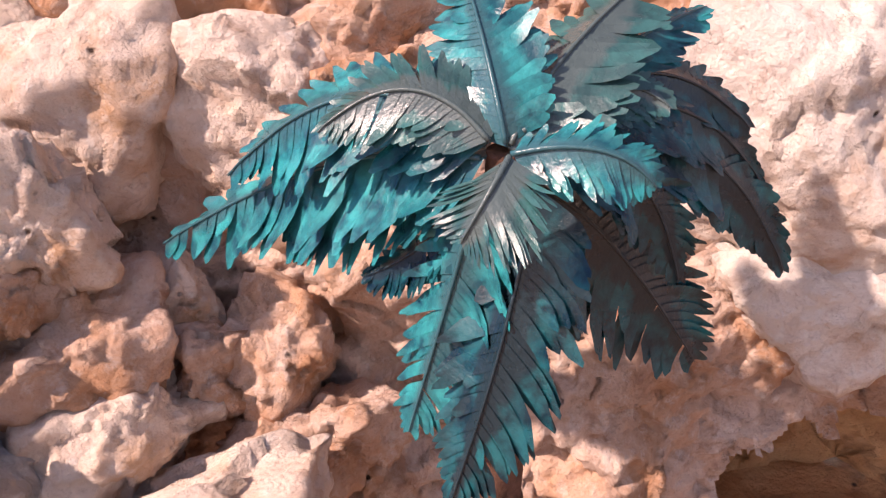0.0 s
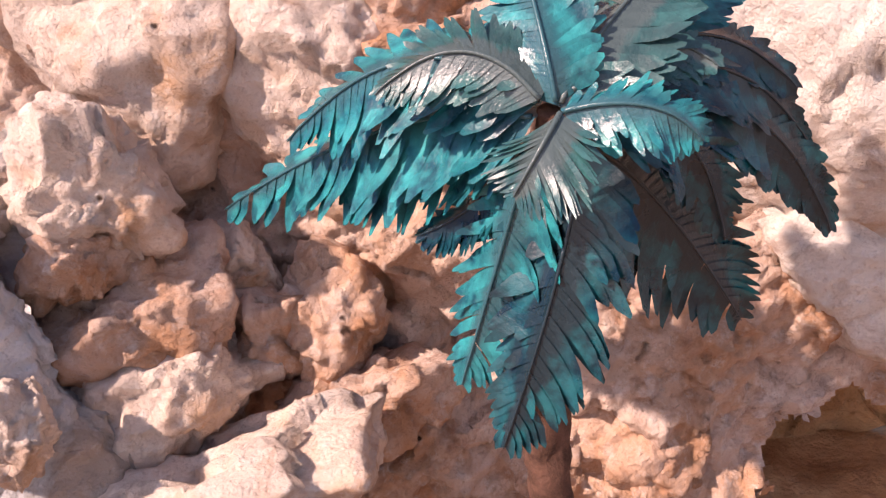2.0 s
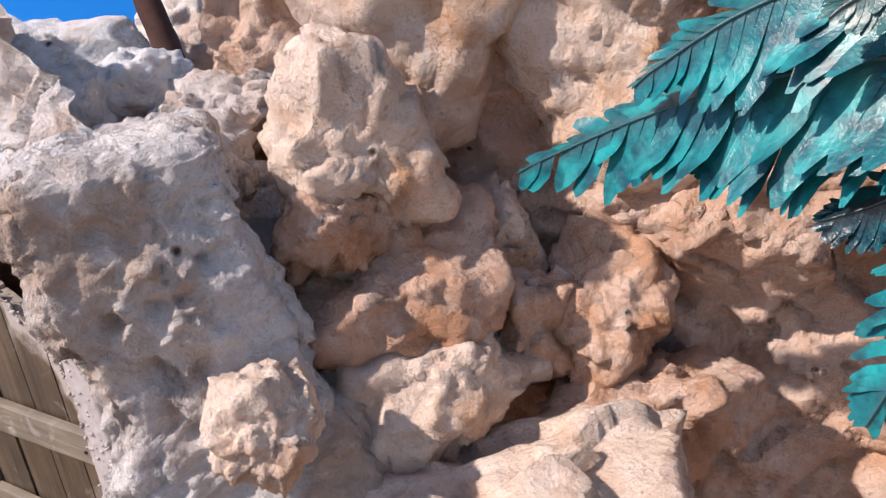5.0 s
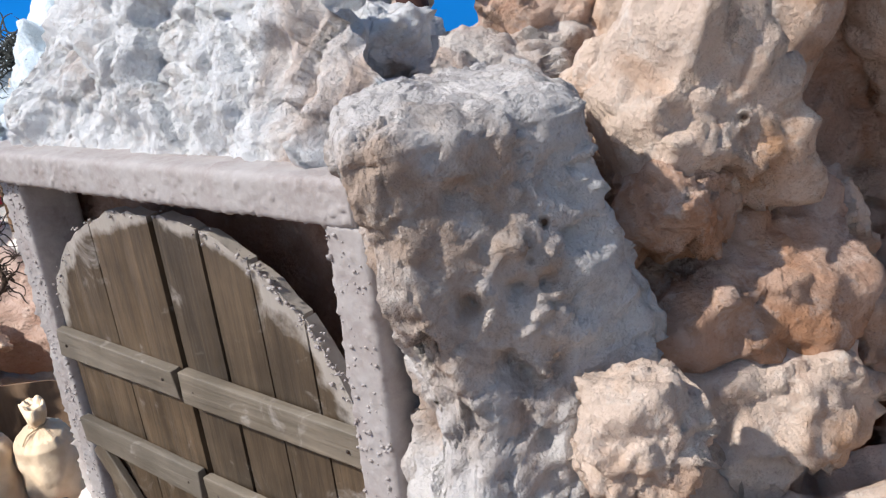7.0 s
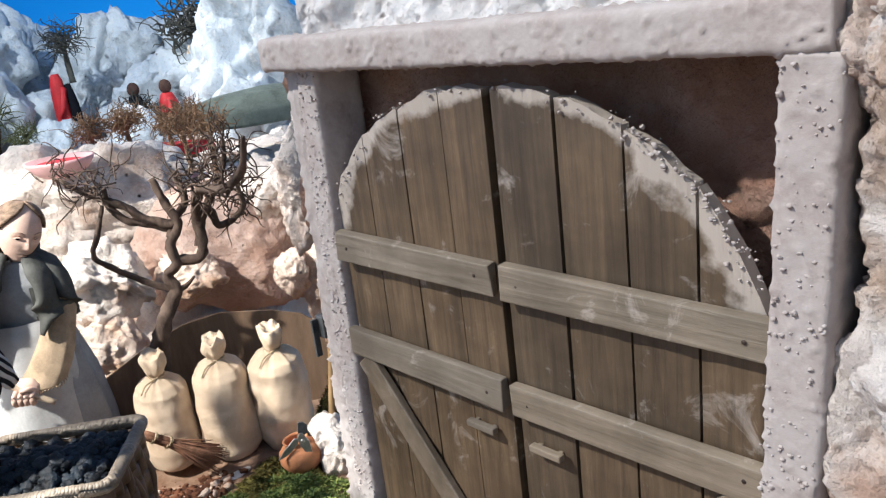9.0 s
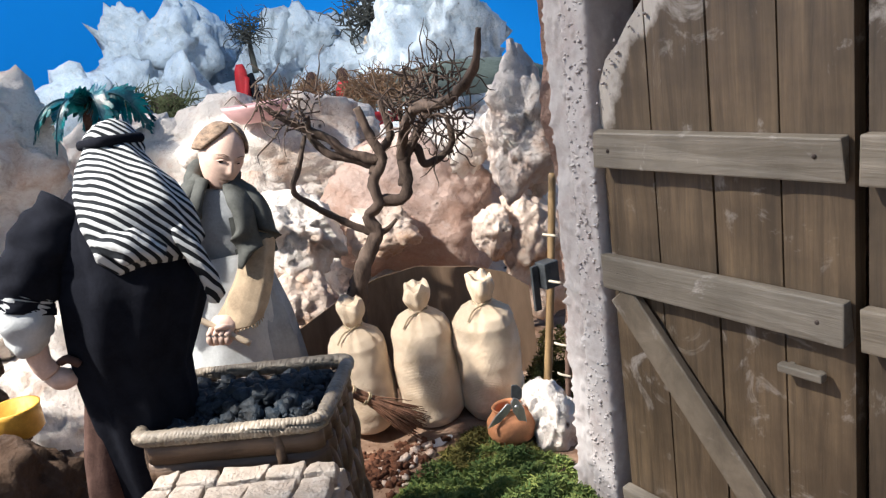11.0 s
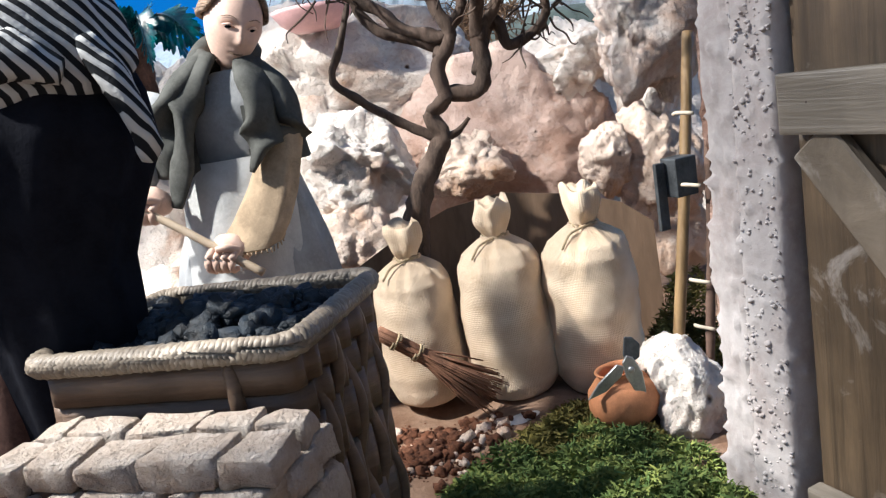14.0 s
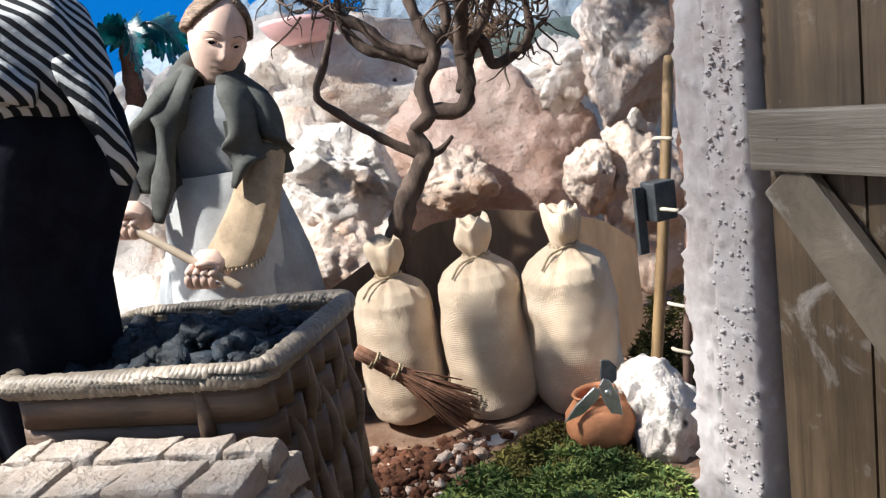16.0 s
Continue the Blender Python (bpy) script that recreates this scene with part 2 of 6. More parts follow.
def box(bm, lo, hi, bevel=0.0, mat=0, jitter=0.0, rng=random, cuts=0):
    """A box between two corners, with rounded edges and slightly uneven corners."""
    r = bmesh.ops.create_cube(bm, size=1)["verts"]
    c, s = [(a + b) / 2 for a, b in zip(lo, hi)], [b - a for a, b in zip(lo, hi)]
    for v in r:
        v.co = Vector([c[k] + v.co[k] * s[k] + rng.uniform(-jitter, jitter) for k in range(3)])
    faces = list({f for v in r for f in v.link_faces})
    if bevel:
        out = bmesh.ops.bevel(bm, geom=list({e for f in faces for e in f.edges}), offset=bevel, segments=2, affect="EDGES", profile=0.6)
        faces = [f for f in bm.faces if f.is_valid and f in set(out["faces"])] + [f for f in faces if f.is_valid]
    for f in faces:
        f.material_index = mat
    return faces


def spline(pts, n):
    """n + 1 places along a smooth curve through pts."""
    pts = [Vector(p) for p in pts]
    full = [pts[0] * 2 - pts[1], *pts, pts[-1] * 2 - pts[-2]]
    out = []
    for i in range(n + 1):
        s = i / n * (len(pts) - 1)
        k = min(int(s), len(pts) - 2)
        t = s - k
        a, b, c, d = full[k:k + 4]
        out.append(0.5 * (2 * b + (c - a) * t + (2 * a - 5 * b + 4 * c - d) * t * t + (3 * b - a - 3 * c + d) * t ** 3))
    return out


def tube(bm, pts, radii, sides=10, n=24, knob=0.0, seed=0, mat=0, flat=1.0, capped=True):
    """A tapered, knobbly tube along a smooth curve."""
    line = spline(pts, n)
    rs = [np.interp(i / n, np.linspace(0, 1, len(radii)), radii) for i in range(n + 1)]
    up = Vector((0.31, 0.2, 0.93))
    rings = []
    for i, c in enumerate(line):
        d = (line[min(i + 1, n)] - line[max(i - 1, 0)]).normalized()
        a = d.cross(up)
        a = a.normalized() if a.length > 1e-4 else Vector((1, 0, 0))
        b = d.cross(a)
        ring = []
        for k in range(sides):
            w = 2 * math.pi * k / sides
            q = a * math.cos(w) + b * math.sin(w) * flat
            r = rs[i] * (1 + knob * noise.noise(c * 90 + q * 1.3 + Vector((seed, 0, 0))))
            ring.append(bm.verts.new(c + q * r))
        rings.append(ring)
    for i in range(n):
        for k in range(sides):
            f = bm.faces.new((rings[i][k], rings[i][(k + 1) % sides], rings[i + 1][(k + 1) % sides], rings[i + 1][k]))
            f.material_index = mat
    if capped:
        for ring, flip in ((rings[0], True), (rings[-1], False)):
            f = bm.faces.new(ring[::-1] if flip else ring)
            f.material_index = mat
    return line


def loft(bm, rings, sides=28, mat=0, folds=0.0, count=9, seed=0, capped=True, n=0):
    """A closed skin over ellipses (x, y, z, rx, ry, lean about x, turn about z), with cloth folds that run along it."""
    if n:
        cols = list(zip(*rings))
        t = np.linspace(0, len(rings) - 1, n)
        lines = []
        for i in t:
            k = min(int(i), len(rings) - 2)
            s = i - k
            s = s * s * (3 - 2 * s) * 0.5 + s * 0.5
            lines.append([a[k] * (1 - s) + a[k + 1] * s for a in cols])
        rings = lines
    made = []
    for j, (x, y, z, rx, ry, lean, turn) in enumerate(rings):
        m = pose(x, y, z, lean, 0, turn)
        ring = []
        for k in range(sides):
            w = 2 * math.pi * k / sides
            f = 1 + folds * (math.sin(count * w + seed + 0.35 * math.sin(j * 0.5 + seed)) * 0.6 + noise.noise(Vector((math.cos(w) * 2.3, math.sin(w) * 2.3, j * 0.12 + seed))))
            ring.append(bm.verts.new(m @ Vector((rx * f * math.cos(w), ry * f * math.sin(w), 0))))
        made.append(ring)
    for a, b in zip(made, made[1:]):
        for k in range(sides):
            f = bm.faces.new((a[k], a[(k + 1) % sides], b[(k + 1) % sides], b[k]))
            f.material_index = mat
    if capped:
        for ring, flip in ((made[0], True), (made[-1], False)):
            f = bm.faces.new(ring[::-1] if flip else ring)
            f.material_index = mat
    return made


def lump_mesh(name, lumps, mat):
    """Many small clods (place, radius, seed) as one mesh of rough little balls."""
    t = icosphere(2)
    base, tri = [v.co.copy() for v in t.verts], [tuple(v.index for v in f.verts) for f in t.faces]
    t.free()
    verts, faces = [], []
    for p, r, seed in lumps:
        k = len(verts)
        o = Vector((seed * 37.7, seed * 11.3, -seed * 23.1))
        sq = 0.6 + 0.4 * (seed * 7.7 % 1)
        for b in base:
            q = b * r * (1 + 0.75 * noise.noise(b * 1.9 + o))
            verts.append((p[0] + q.x, p[1] + q.y * (0.7 + 0.5 * (seed * 3.3 % 1)), p[2] + q.z * sq))
        faces += [tuple(i + k for i in f) for f in tri]
    me = bpy.data.meshes.new(name)
    me.from_pydata(verts, [], faces)
    me.materials.append(mat)
    me.polygons.foreach_set("use_smooth", [True] * len(me.polygons))
    return new(name, me)


def ellipsoid(bm, c, r, mat=0, m=None, level=3, lump=0.0, seed=0):
    out = bmesh.ops.create_icosphere(bm, subdivisions=level, radius=1)["verts"]
    for v in out:
        k = 1 + lump * noise.noise(v.co * 2.2 + Vector((seed, 0, 0)))
        p = Vector((v.co.x * r[0], v.co.y * r[1], v.co.z * r[2])) * k
        v.co = (m @ p if m is not None else p) + Vector(c)
    for f in {f for v in out for f in v.link_faces}:
        f.material_index = mat
    return out


# ---- ground, backdrop and the rock bank ----
def ground_at(x, y):
    return 0.012 * fract((x, y, 0), 9, 3, 4) - 0.008


thing("ground", grid_sheet(150, 130, lambda u, v: (lambda x, y: (x, y, ground_at(x, y)))(-2.4 + 3.2 * u, -1.2 + 2.4 * v)),
      plain("earth", (0.30, 0.20, 0.14), 0.95, 0.4, 22, depth=0.004, second=(0.16, 0.085, 0.05)), "reddish brown earth ground with crumbs and dust", "ground", kind="structure")
thing("ground", grid_sheet(40, 40, lambda u, v: Vector((-60 + 120 * u, -60 + 120 * v, -0.06))), plain("far_floor", (0.30, 0.26, 0.23), 0.9), "dusty grey brown floor around the display", "ground", kind="structure")


def sky_sheet(u, v):
    a = radians(95 + 130 * u)
    return Vector((0.3 + 4.6 * math.cos(a), 0.2 + 4.6 * math.sin(a), -0.1 + 3.0 * v))


backdrop = thing("backdrop", grid_sheet(40, 4, sky_sheet), SKY_BLUE, "plain bright blue painted sky backdrop with an added glow", "backdrop", kind="structure")


def wall_sheet(u, v):
    """The bank behind the palm: from the gate's pillar to beyond the cave."""
    x = -0.62 + 1.25 * u
    z = -0.08 + 0.90 * v
    y = 0.50 + 0.36 * (x + 0.35) + 0.10 * (z - 0.35)
    p = Vector((x, y, z))
    j = p + Vector((1, 1, -1)) * (0.008 * noise.noise(p * 40))
    lump = 0.045 * fract(p, 6, 11, 3) + 0.045 * facet(j, 9, 4) + 0.016 * facet(j, 26, 2) + 0.007 * fract(p, 60, 9, 5) + 0.0025 * facet(j, 110, 6)
    return p + Vector((0.3, -0.95, 0.1)) * (lump - 0.02 * max(0.0, noise.noise(p * 60) - 0.25))


def cave_hole(p):
    cx, cz = 0.085, 0.068
    e = ((p.x - cx) / 0.105) ** 4 + ((p.z - cz) / 0.095) ** 4
    return e > 1 + 0.8 * noise.noise(p * 38)


wall_north = thing("wall_north", grid_sheet(300, 216, wall_sheet, cave_hole), ROCK_WARM, "craggy ochre and pale limestone bank with dusty crust", "rock wall", kind="structure")


def cave_sheet(u, v):
    a = math.pi * (1.25 * u - 0.125)
    d = 0.11 * v
    r = 1 - 0.999 * v ** 3
    p = Vector((0.085 - 0.14 * math.cos(a) * r, 0.655 + d, 0.06 + 0.17 * math.sin(a) * r))
    return p + Vector((0, -1, 0.4)) * (0.02 * fract(p, 16, 2, 4) + 0.02 * facet(p, 22, 3))


thing("cave_lining", grid_sheet(90, 60, cave_sheet), ROCK_CAVE, "rusty brown earth lining of a small cave", "cave", kind="structure")
thing("cave_floor", grid_sheet(30, 30, lambda u, v: Vector((-0.10 + 0.42 * u, 0.58 + 0.40 * v, 0.05 + 0.012 * fract((u, v, 0), 6, 1, 4)))), ROCK_CAVE,
      "sandy brown earth floor inside a cave", "cave floor", kind="structure")



def bank_sheet(u, v):
    """Rocky slope behind the sacks and the terrace beyond it."""
    y = -0.80 + 2.3 * u
    d = 2.2 * v ** 1.35
    z = 0.20 * min(1.0, max(0.0, (d - 0.05) / 0.30)) ** 0.8 - 0.03
    p = Vector((-1.36 - d + 0.10 * max(0, y - 0.3), y, z))
    j = p + Vector((1, 1, -1)) * (0.01 * noise.noise(p * 30))
    k = 1.0 if d < 0.5 else 0.6
    return p + Vector((0.5, 0, 0.85)) * k * (0.05 * fract(p, 7, 3, 3) + 0.045 * facet(j, 9, 8) + 0.016 * facet(j, 28, 3) + 0.006 * fract(p, 60, 4, 4))


thing("bank", grid_sheet(230, 220, bank_sheet), ROCK_WHITE, "sunlit chalky rock slope rising to a terrace", "rock bank", kind="structure")

WARM = "rounded ochre limestone boulder with dusty crust and pits"
PALE = "pale cream limestone block with rough broken faces"
GREY = "whitewashed grey rock with dark pits and ochre stains"
boulder((-0.455, 0.380, 0.430), (0.050, 0.064, 0.072), 33, 1, ROCK_PALE, PALE)
boulder((-0.462, 0.352, 0.398), (0.040, 0.040, 0.032), 20, 71, ROCK_WARM, WARM)
boulder((-0.476, 0.500, 0.500), (0.098, 0.080, 0.112), 33, 2, ROCK_PALE, "tall pale boulder with smooth grey faces and holes")
boulder((-0.432, 0.240, 0.326), (0.029, 0.034, 0.031), 33, 3, ROCK_PALE, "small pale stone knob on a slab")
boulder((-0.446, 0.372, 0.338), (0.068, 0.066, 0.060), 33, 4, ROCK_WARM, WARM)
boulder((-0.423, 0.369, 0.290), (0.068, 0.068, 0.050), 33, 5, ROCK_PALE, "lumpy pinkish limestone boulder with grey hollows")
boulder((-0.420, 0.453, 0.352), (0.036, 0.045, 0.040), 33, 6, ROCK_PALE, PALE)
boulder((-0.345, 0.525, 0.475), (0.082, 0.055, 0.100), 22, 74, ROCK_PALE, PALE)
boulder((-0.262, 0.575, 0.535), (0.070, 0.045, 0.055), 22, 75, ROCK_WARM, WARM)
boulder((-0.349, 0.477, 0.299), (0.050, 0.055, 0.050), 33, 7, ROCK_WARM, WARM)
boulder((-0.400, 0.457, 0.299), (0.045, 0.055, 0.048), 33, 8, ROCK_WARM, WARM)
boulder((-0.314, 0.454, 0.240), (0.085, 0.055, 0.034), 33, 9, ROCK_WARM, "flat orange ledge of crumbling earth and stone")
boulder((-0.348, 0.352, 0.228), (0.115, 0.070, 0.042), 33, 10, ROCK_PALE, "long pale limestone ledge with a ragged top")
boulder((-0.127, 0.586, 0.156), (0.066, 0.060, 0.055), 33, 11, ROCK_WARM, "orange rock beside a cave mouth with dark stain")
boulder((-0.610, 0.409, 0.452), (0.055, 0.050, 0.030), 33, 12, ROCK_GREY, GREY)
CREAM = "broad cream white rock face with cracks and dark holes"
boulder((0.060, 0.625, 0.430), (0.110, 0.060, 0.130), 20, 72, ROCK_CREAM, CREAM, lumps=0.6)
boulder((0.075, 0.640, 0.290), (0.100, 0.055, 0.075), 20, 73, ROCK_CREAM, CREAM, lumps=0.7)
boulder((-0.877, 0.604, 0.515), (0.065, 0.060, 0.065), 33, 13, ROCK_WHITE, PALE)
SLAB_HOLES = ((-0.479, 0.208, 0.435, 0.0042), (-0.462, 0.255, 0.409, 0.0045), (-0.477, 0.215, 0.360, 0.0065), (-0.474, 0.222, 0.352, 0.0045),
              (-0.482, 0.205, 0.390, 0.0055), (-0.474, 0.228, 0.392, 0.0045), (-0.470, 0.238, 0.393, 0.0035), (-0.490, 0.192, 0.345, 0.004), (-0.470, 0.222, 0.325, 0.004))


def slab_sheet(u, v):
    """A tall leaning slab beside the gate: a broad flat face, a straight far edge and a rounded lumpy shoulder."""
    outline = ((-0.562, 0.240), (-0.530, 0.206), (-0.504, 0.187), (-0.490, 0.193), (-0.447, 0.277), (-0.452, 0.292), (-0.505, 0.330), (-0.550, 0.290))
    n = len(outline)
    k = u * n
    i, f = int(k) % n, k - int(k)
    a, b = Vector(outline[i]), Vector(outline[(i + 1) % n])
    f = f + 0.06 * math.sin(2 * math.pi * f)
    q = a.lerp(b, f)
    z = 0.14 + 0.315 * min(1.0, v / 0.86)
    mid = Vector((-0.515, 0.262))
    top = max(0.0, (v - 0.86) / 0.14)
    q = mid + (q - mid) * math.sqrt(max(0.0, 1 - top ** 2.2))
    lean = z - 0.367
    p = Vector((q.x - 0.22 * lean, q.y - 0.06 * lean, z + 0.018 * math.sin(1.4 * top) + 0.05 * (q.y - 0.24)))
    o = Vector((q.x - mid.x, q.y - mid.y, 0.6 * top)).normalized()
    j = p + Vector((1, 1, -1)) * (0.007 * noise.noise(p * 45))
    flat = (0.45 if 3 <= k < 4.6 else 1.0) * (1 - 0.8 * top)
    h = flat * (0.012 * fract(p, 14, 5, 3) + 0.016 * facet(j, 20, 4)) + 0.006 * (1 - 0.8 * top) * facet(j, 52, 6) + 0.0035 * fract(p, 90, 3, 4) + 0.0016 * facet(j, 150, 8)
    low = max(0.0, 0.34 - z) * 0.14 * (1 + noise.noise(p * 22))
    for x, y, zz, r in SLAB_HOLES:
        d2 = (p.y - y) ** 2 + (p.z - zz) ** 2
        if d2 < 9 * r * r and 2.8 < k < 4.6:
            h -= 2.2 * r * math.exp(-d2 / (r * r))
    return p + o * (h + low)


slab = grid_sheet(230, 170, slab_sheet)
bmesh.ops.remove_doubles(slab, verts=slab.verts, dist=0.0002)
bmesh.ops.recalc_face_normals(slab, faces=slab.faces)
thing("rock_slab", slab, SLAB_GREY, "tall whitewashed grey rock slab with dark holes", "rock", "rocks of the bank")
boulder((-0.545, 0.250, 0.235), (0.030, 0.032, 0.060), 37, 15, ROCK_GREY, GREY)
boulder((-0.572, 0.324, 0.428), (0.058, 0.055, 0.040), 40, 16, ROCK_GREY, GREY)
boulder((-0.548, 0.258, 0.415), (0.034, 0.036, 0.040), 20, 61, ROCK_GREY, GREY)
boulder((-0.731, 0.330, 0.465), (0.085, 0.050, 0.040), 20, 17, CRUST_SKYLIT, GREY)
boulder((-0.860, 0.316, 0.478), (0.046, 0.050, 0.044), 40, 18, CRUST_SKYLIT, GREY)
boulder((-0.958, 0.312, 0.462), (0.042, 0.045, 0.040), 40, 19, CRUST_SKYLIT, GREY)
boulder((-0.831, 0.384, 0.505), (0.149, 0.080, 0.050), 20, 20, CRUST_SKYLIT, "broad flaky grey rock, coloured bluish white as if skylit")
boulder((-0.698, 0.387, 0.475), (0.058, 0.055, 0.036), 40, 21, CRUST_SKYLIT, GREY)
boulder((-0.602, 0.468, 0.458), (0.065, 0.055, 0.040), 40, 22, ROCK_GREY, GREY)
boulder((-0.536, 0.437, 0.433), (0.042, 0.050, 0.034), 40, 23, ROCK_PALE, PALE)
BACK = "sunlit chalky white boulder with ochre earth in its hollows"
boulder((-1.590, 0.237, 0.235), (0.130, 0.080, 0.095), 67, 31, ROCK_WHITE, BACK)
boulder((-1.451, 0.207, 0.154), (0.068, 0.050, 0.048), 67, 32, ROCK_WHITE, BACK)
boulder((-1.449, 0.397, 0.146), (0.125, 0.050, 0.100), 67, 33, ROCK_ROSE, "smooth rose brown rock face behind a bare tree", lumps=0.6, rough=1.0)
boulder((-1.429, 0.458, 0.225), (0.060, 0.050, 0.040), 67, 34, ROCK_WHITE, BACK)
boulder((-1.344, 0.491, 0.200), (0.042, 0.050, 0.066), 67, 35, ROCK_WHITE, BACK)
boulder((-1.305, 0.456, 0.100), (0.042, 0.040, 0.085), 67, 36, ROCK_PALE, PALE)
boulder((-1.308, 0.401, 0.125), (0.026, 0.025, 0.032), 67, 37, ROCK_PALE, "small rounded tan stone", lumps=0.45)
boulder((-1.416, 0.313, 0.138), (0.042, 0.030, 0.038), 67, 38, ROCK_PALE, PALE)
boulder((-1.410, 0.167, 0.075), (0.062, 0.045, 0.052), 67, 39, ROCK_PALE, PALE)
boulder((-1.594, 0.338, 0.245), (0.070, 0.060, 0.065), 67, 40, ROCK_WHITE, BACK)
boulder((-1.772, -0.104, 0.200), (0.130, 0.080, 0.210), 66, 41, ROCK_WHITE, BACK)
boulder((-1.590, -0.138, 0.105), (0.070, 0.050, 0.060), 66, 42, ROCK_WHITE, BACK)
boulder((-1.091, 0.285, 0.000), (0.026, 0.030, 0.038), 67, 43, ROCK_WHITE, "low white stone at the foot of a post", lumps=0.5, rough=0.5)
boulder((-1.648, 0.169, 0.200), (0.120, 0.080, 0.085), 52, 44, ROCK_WHITE, BACK)
boulder((-1.879, 0.134, 0.220), (0.100, 0.080, 0.085), 52, 45, ROCK_WHITE, BACK)
boulder((-1.238, 0.410, 0.250), (0.045, 0.060, 0.085), 52, 46, ROCK_GREY, GREY)
FAR = "tall bluish white plaster crag"
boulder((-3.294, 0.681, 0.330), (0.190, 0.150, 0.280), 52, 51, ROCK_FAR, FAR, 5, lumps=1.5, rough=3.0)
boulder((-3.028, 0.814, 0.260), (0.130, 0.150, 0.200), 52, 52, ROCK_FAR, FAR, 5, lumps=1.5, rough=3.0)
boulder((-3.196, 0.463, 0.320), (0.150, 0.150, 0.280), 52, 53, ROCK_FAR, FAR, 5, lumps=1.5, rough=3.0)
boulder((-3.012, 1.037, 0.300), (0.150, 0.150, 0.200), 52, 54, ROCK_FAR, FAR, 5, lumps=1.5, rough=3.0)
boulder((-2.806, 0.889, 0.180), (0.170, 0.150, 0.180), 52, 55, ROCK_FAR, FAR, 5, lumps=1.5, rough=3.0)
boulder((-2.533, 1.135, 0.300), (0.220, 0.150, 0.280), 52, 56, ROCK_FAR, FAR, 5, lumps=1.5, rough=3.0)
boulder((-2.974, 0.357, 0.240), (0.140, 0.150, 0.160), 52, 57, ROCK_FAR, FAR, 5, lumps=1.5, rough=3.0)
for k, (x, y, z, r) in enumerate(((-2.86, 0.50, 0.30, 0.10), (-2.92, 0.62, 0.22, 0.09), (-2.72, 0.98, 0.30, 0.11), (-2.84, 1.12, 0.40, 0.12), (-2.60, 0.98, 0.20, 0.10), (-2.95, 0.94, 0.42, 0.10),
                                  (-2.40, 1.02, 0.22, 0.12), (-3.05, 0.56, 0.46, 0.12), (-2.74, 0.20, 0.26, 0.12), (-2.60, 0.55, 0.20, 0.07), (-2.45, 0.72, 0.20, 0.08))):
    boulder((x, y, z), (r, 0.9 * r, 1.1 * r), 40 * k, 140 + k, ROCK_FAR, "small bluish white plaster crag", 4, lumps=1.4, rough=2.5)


def crust_sheet(u, v):
    """The plastered rock face that rises from the lintel and runs on over the pillar."""
    x = -0.985 + 0.475 * u
    fall = min(1.0, max(0.0, (u - 0.55) / 0.30))
    h = (0.035 + 0.13 * min(1.0, u / 0.22)) * v * (1 - 0.62 * fall * fall * (3 - 2 * fall))
    p = Vector((x, 0.246 + 0.42 * h + 0.10 * h * math.sin(9 * u), 0.425 + h))
    if u > 0.78:
        w = (u - 0.78) / 0.22
        p.z -= 0.07 * w
        p.y += 0.13 * w * w
    j = p + Vector((1, 1, -1)) * (0.008 * noise.noise(p * 40))
    drip = 0.012 * noise.noise(Vector((x * 55, 1.5, p.z * 12 + x * 10)))
    k = min(1.0, v * 5)
    return p + Vector((0, -0.9, 0.3)) * k * (0.022 * fract(p, 14, 6, 3) + 0.020 * facet(j, 18, 5) + 0.008 * facet(j, 48, 9) + drip * (1 - 0.6 * v) + 0.004 * fract(p, 90, 4, 4))


thing("rock_crust", grid_sheet(230, 70, crust_sheet), CRUST_SKYLIT, "plastered rock crust above a gate lintel, coloured as if skylit", "rock wall", kind="structure")

bm = bmesh.new()
tube(bm, [(-0.655, 0.420, 0.43), (-0.685, 0.428, 0.51), (-0.725, 0.437, 0.62)], [0.013, 0.011, 0.010], 12, 30, 0.12, 3)
thing("pole", bm, plain("dark_red_wood", (0.075, 0.035, 0.028), 0.85, 0.3, 40), "dark reddish wooden pole leaning among rocks", "pole")

# ---- the gate ----
DOOR_Y = 0.240


def arch_top(x):
    k = (x + 0.780) / 0.180
    return 0.262 + 0.135 * math.sqrt(max(0.0, 1 - k * k))


def rough_bar(a, b, w, d, seed, amp=0.0035, n=60, m=16):
    """A hand-plastered beam from a to b, w wide and d deep, with a lumpy skin."""
    a, b = Vector(a), Vector(b)
    ax = (b - a).normalized()
    dep = Vector((0, 1, 0))
    side = ax.cross(dep).normalized()
    bm = bmesh.new()
    rings = []
    for i in range(n + 1):
        c = a.lerp(b, i / n)
        ring = []
        for k in range(m * 4):
            e, s = divmod(k, m)
            s = s / m * 2 - 1
            x, y = ((s, -1), (1, s), (-s, 1), (-1, -s))[e]
            q = (abs(x) ** 8 + abs(y) ** 8) ** (-1 / 8)
            p = c + side * (x * q * w / 2) + dep * (y * q * d / 2)
            o = (side * x + dep * y).normalized()
            p += o * amp * (0.28 * fract(p, 30, seed, 3) + 1.1 * max(0, noise.noise(p * 270 + Vector((seed, 0, 0))) - 0.22))
            ring.append(bm.verts.new(p))
        rings.append(ring)
    for r, s in zip(rings, rings[1:]):
        for k in range(m * 4):
            bm.faces.new((r[k], r[(k + 1) % (m * 4)], s[(k + 1) % (m * 4)], s[k]))
    bm.faces.new(rings[0][::-1])
    bm.faces.new(rings[-1])
    bmesh.ops.recalc_face_normals(bm, faces=bm.faces)
    return bm


gate = empty("double_gate", pose(-0.78, DOOR_Y, 0), "arched double gate of weathered planks in a lumpy plaster frame", "gate")
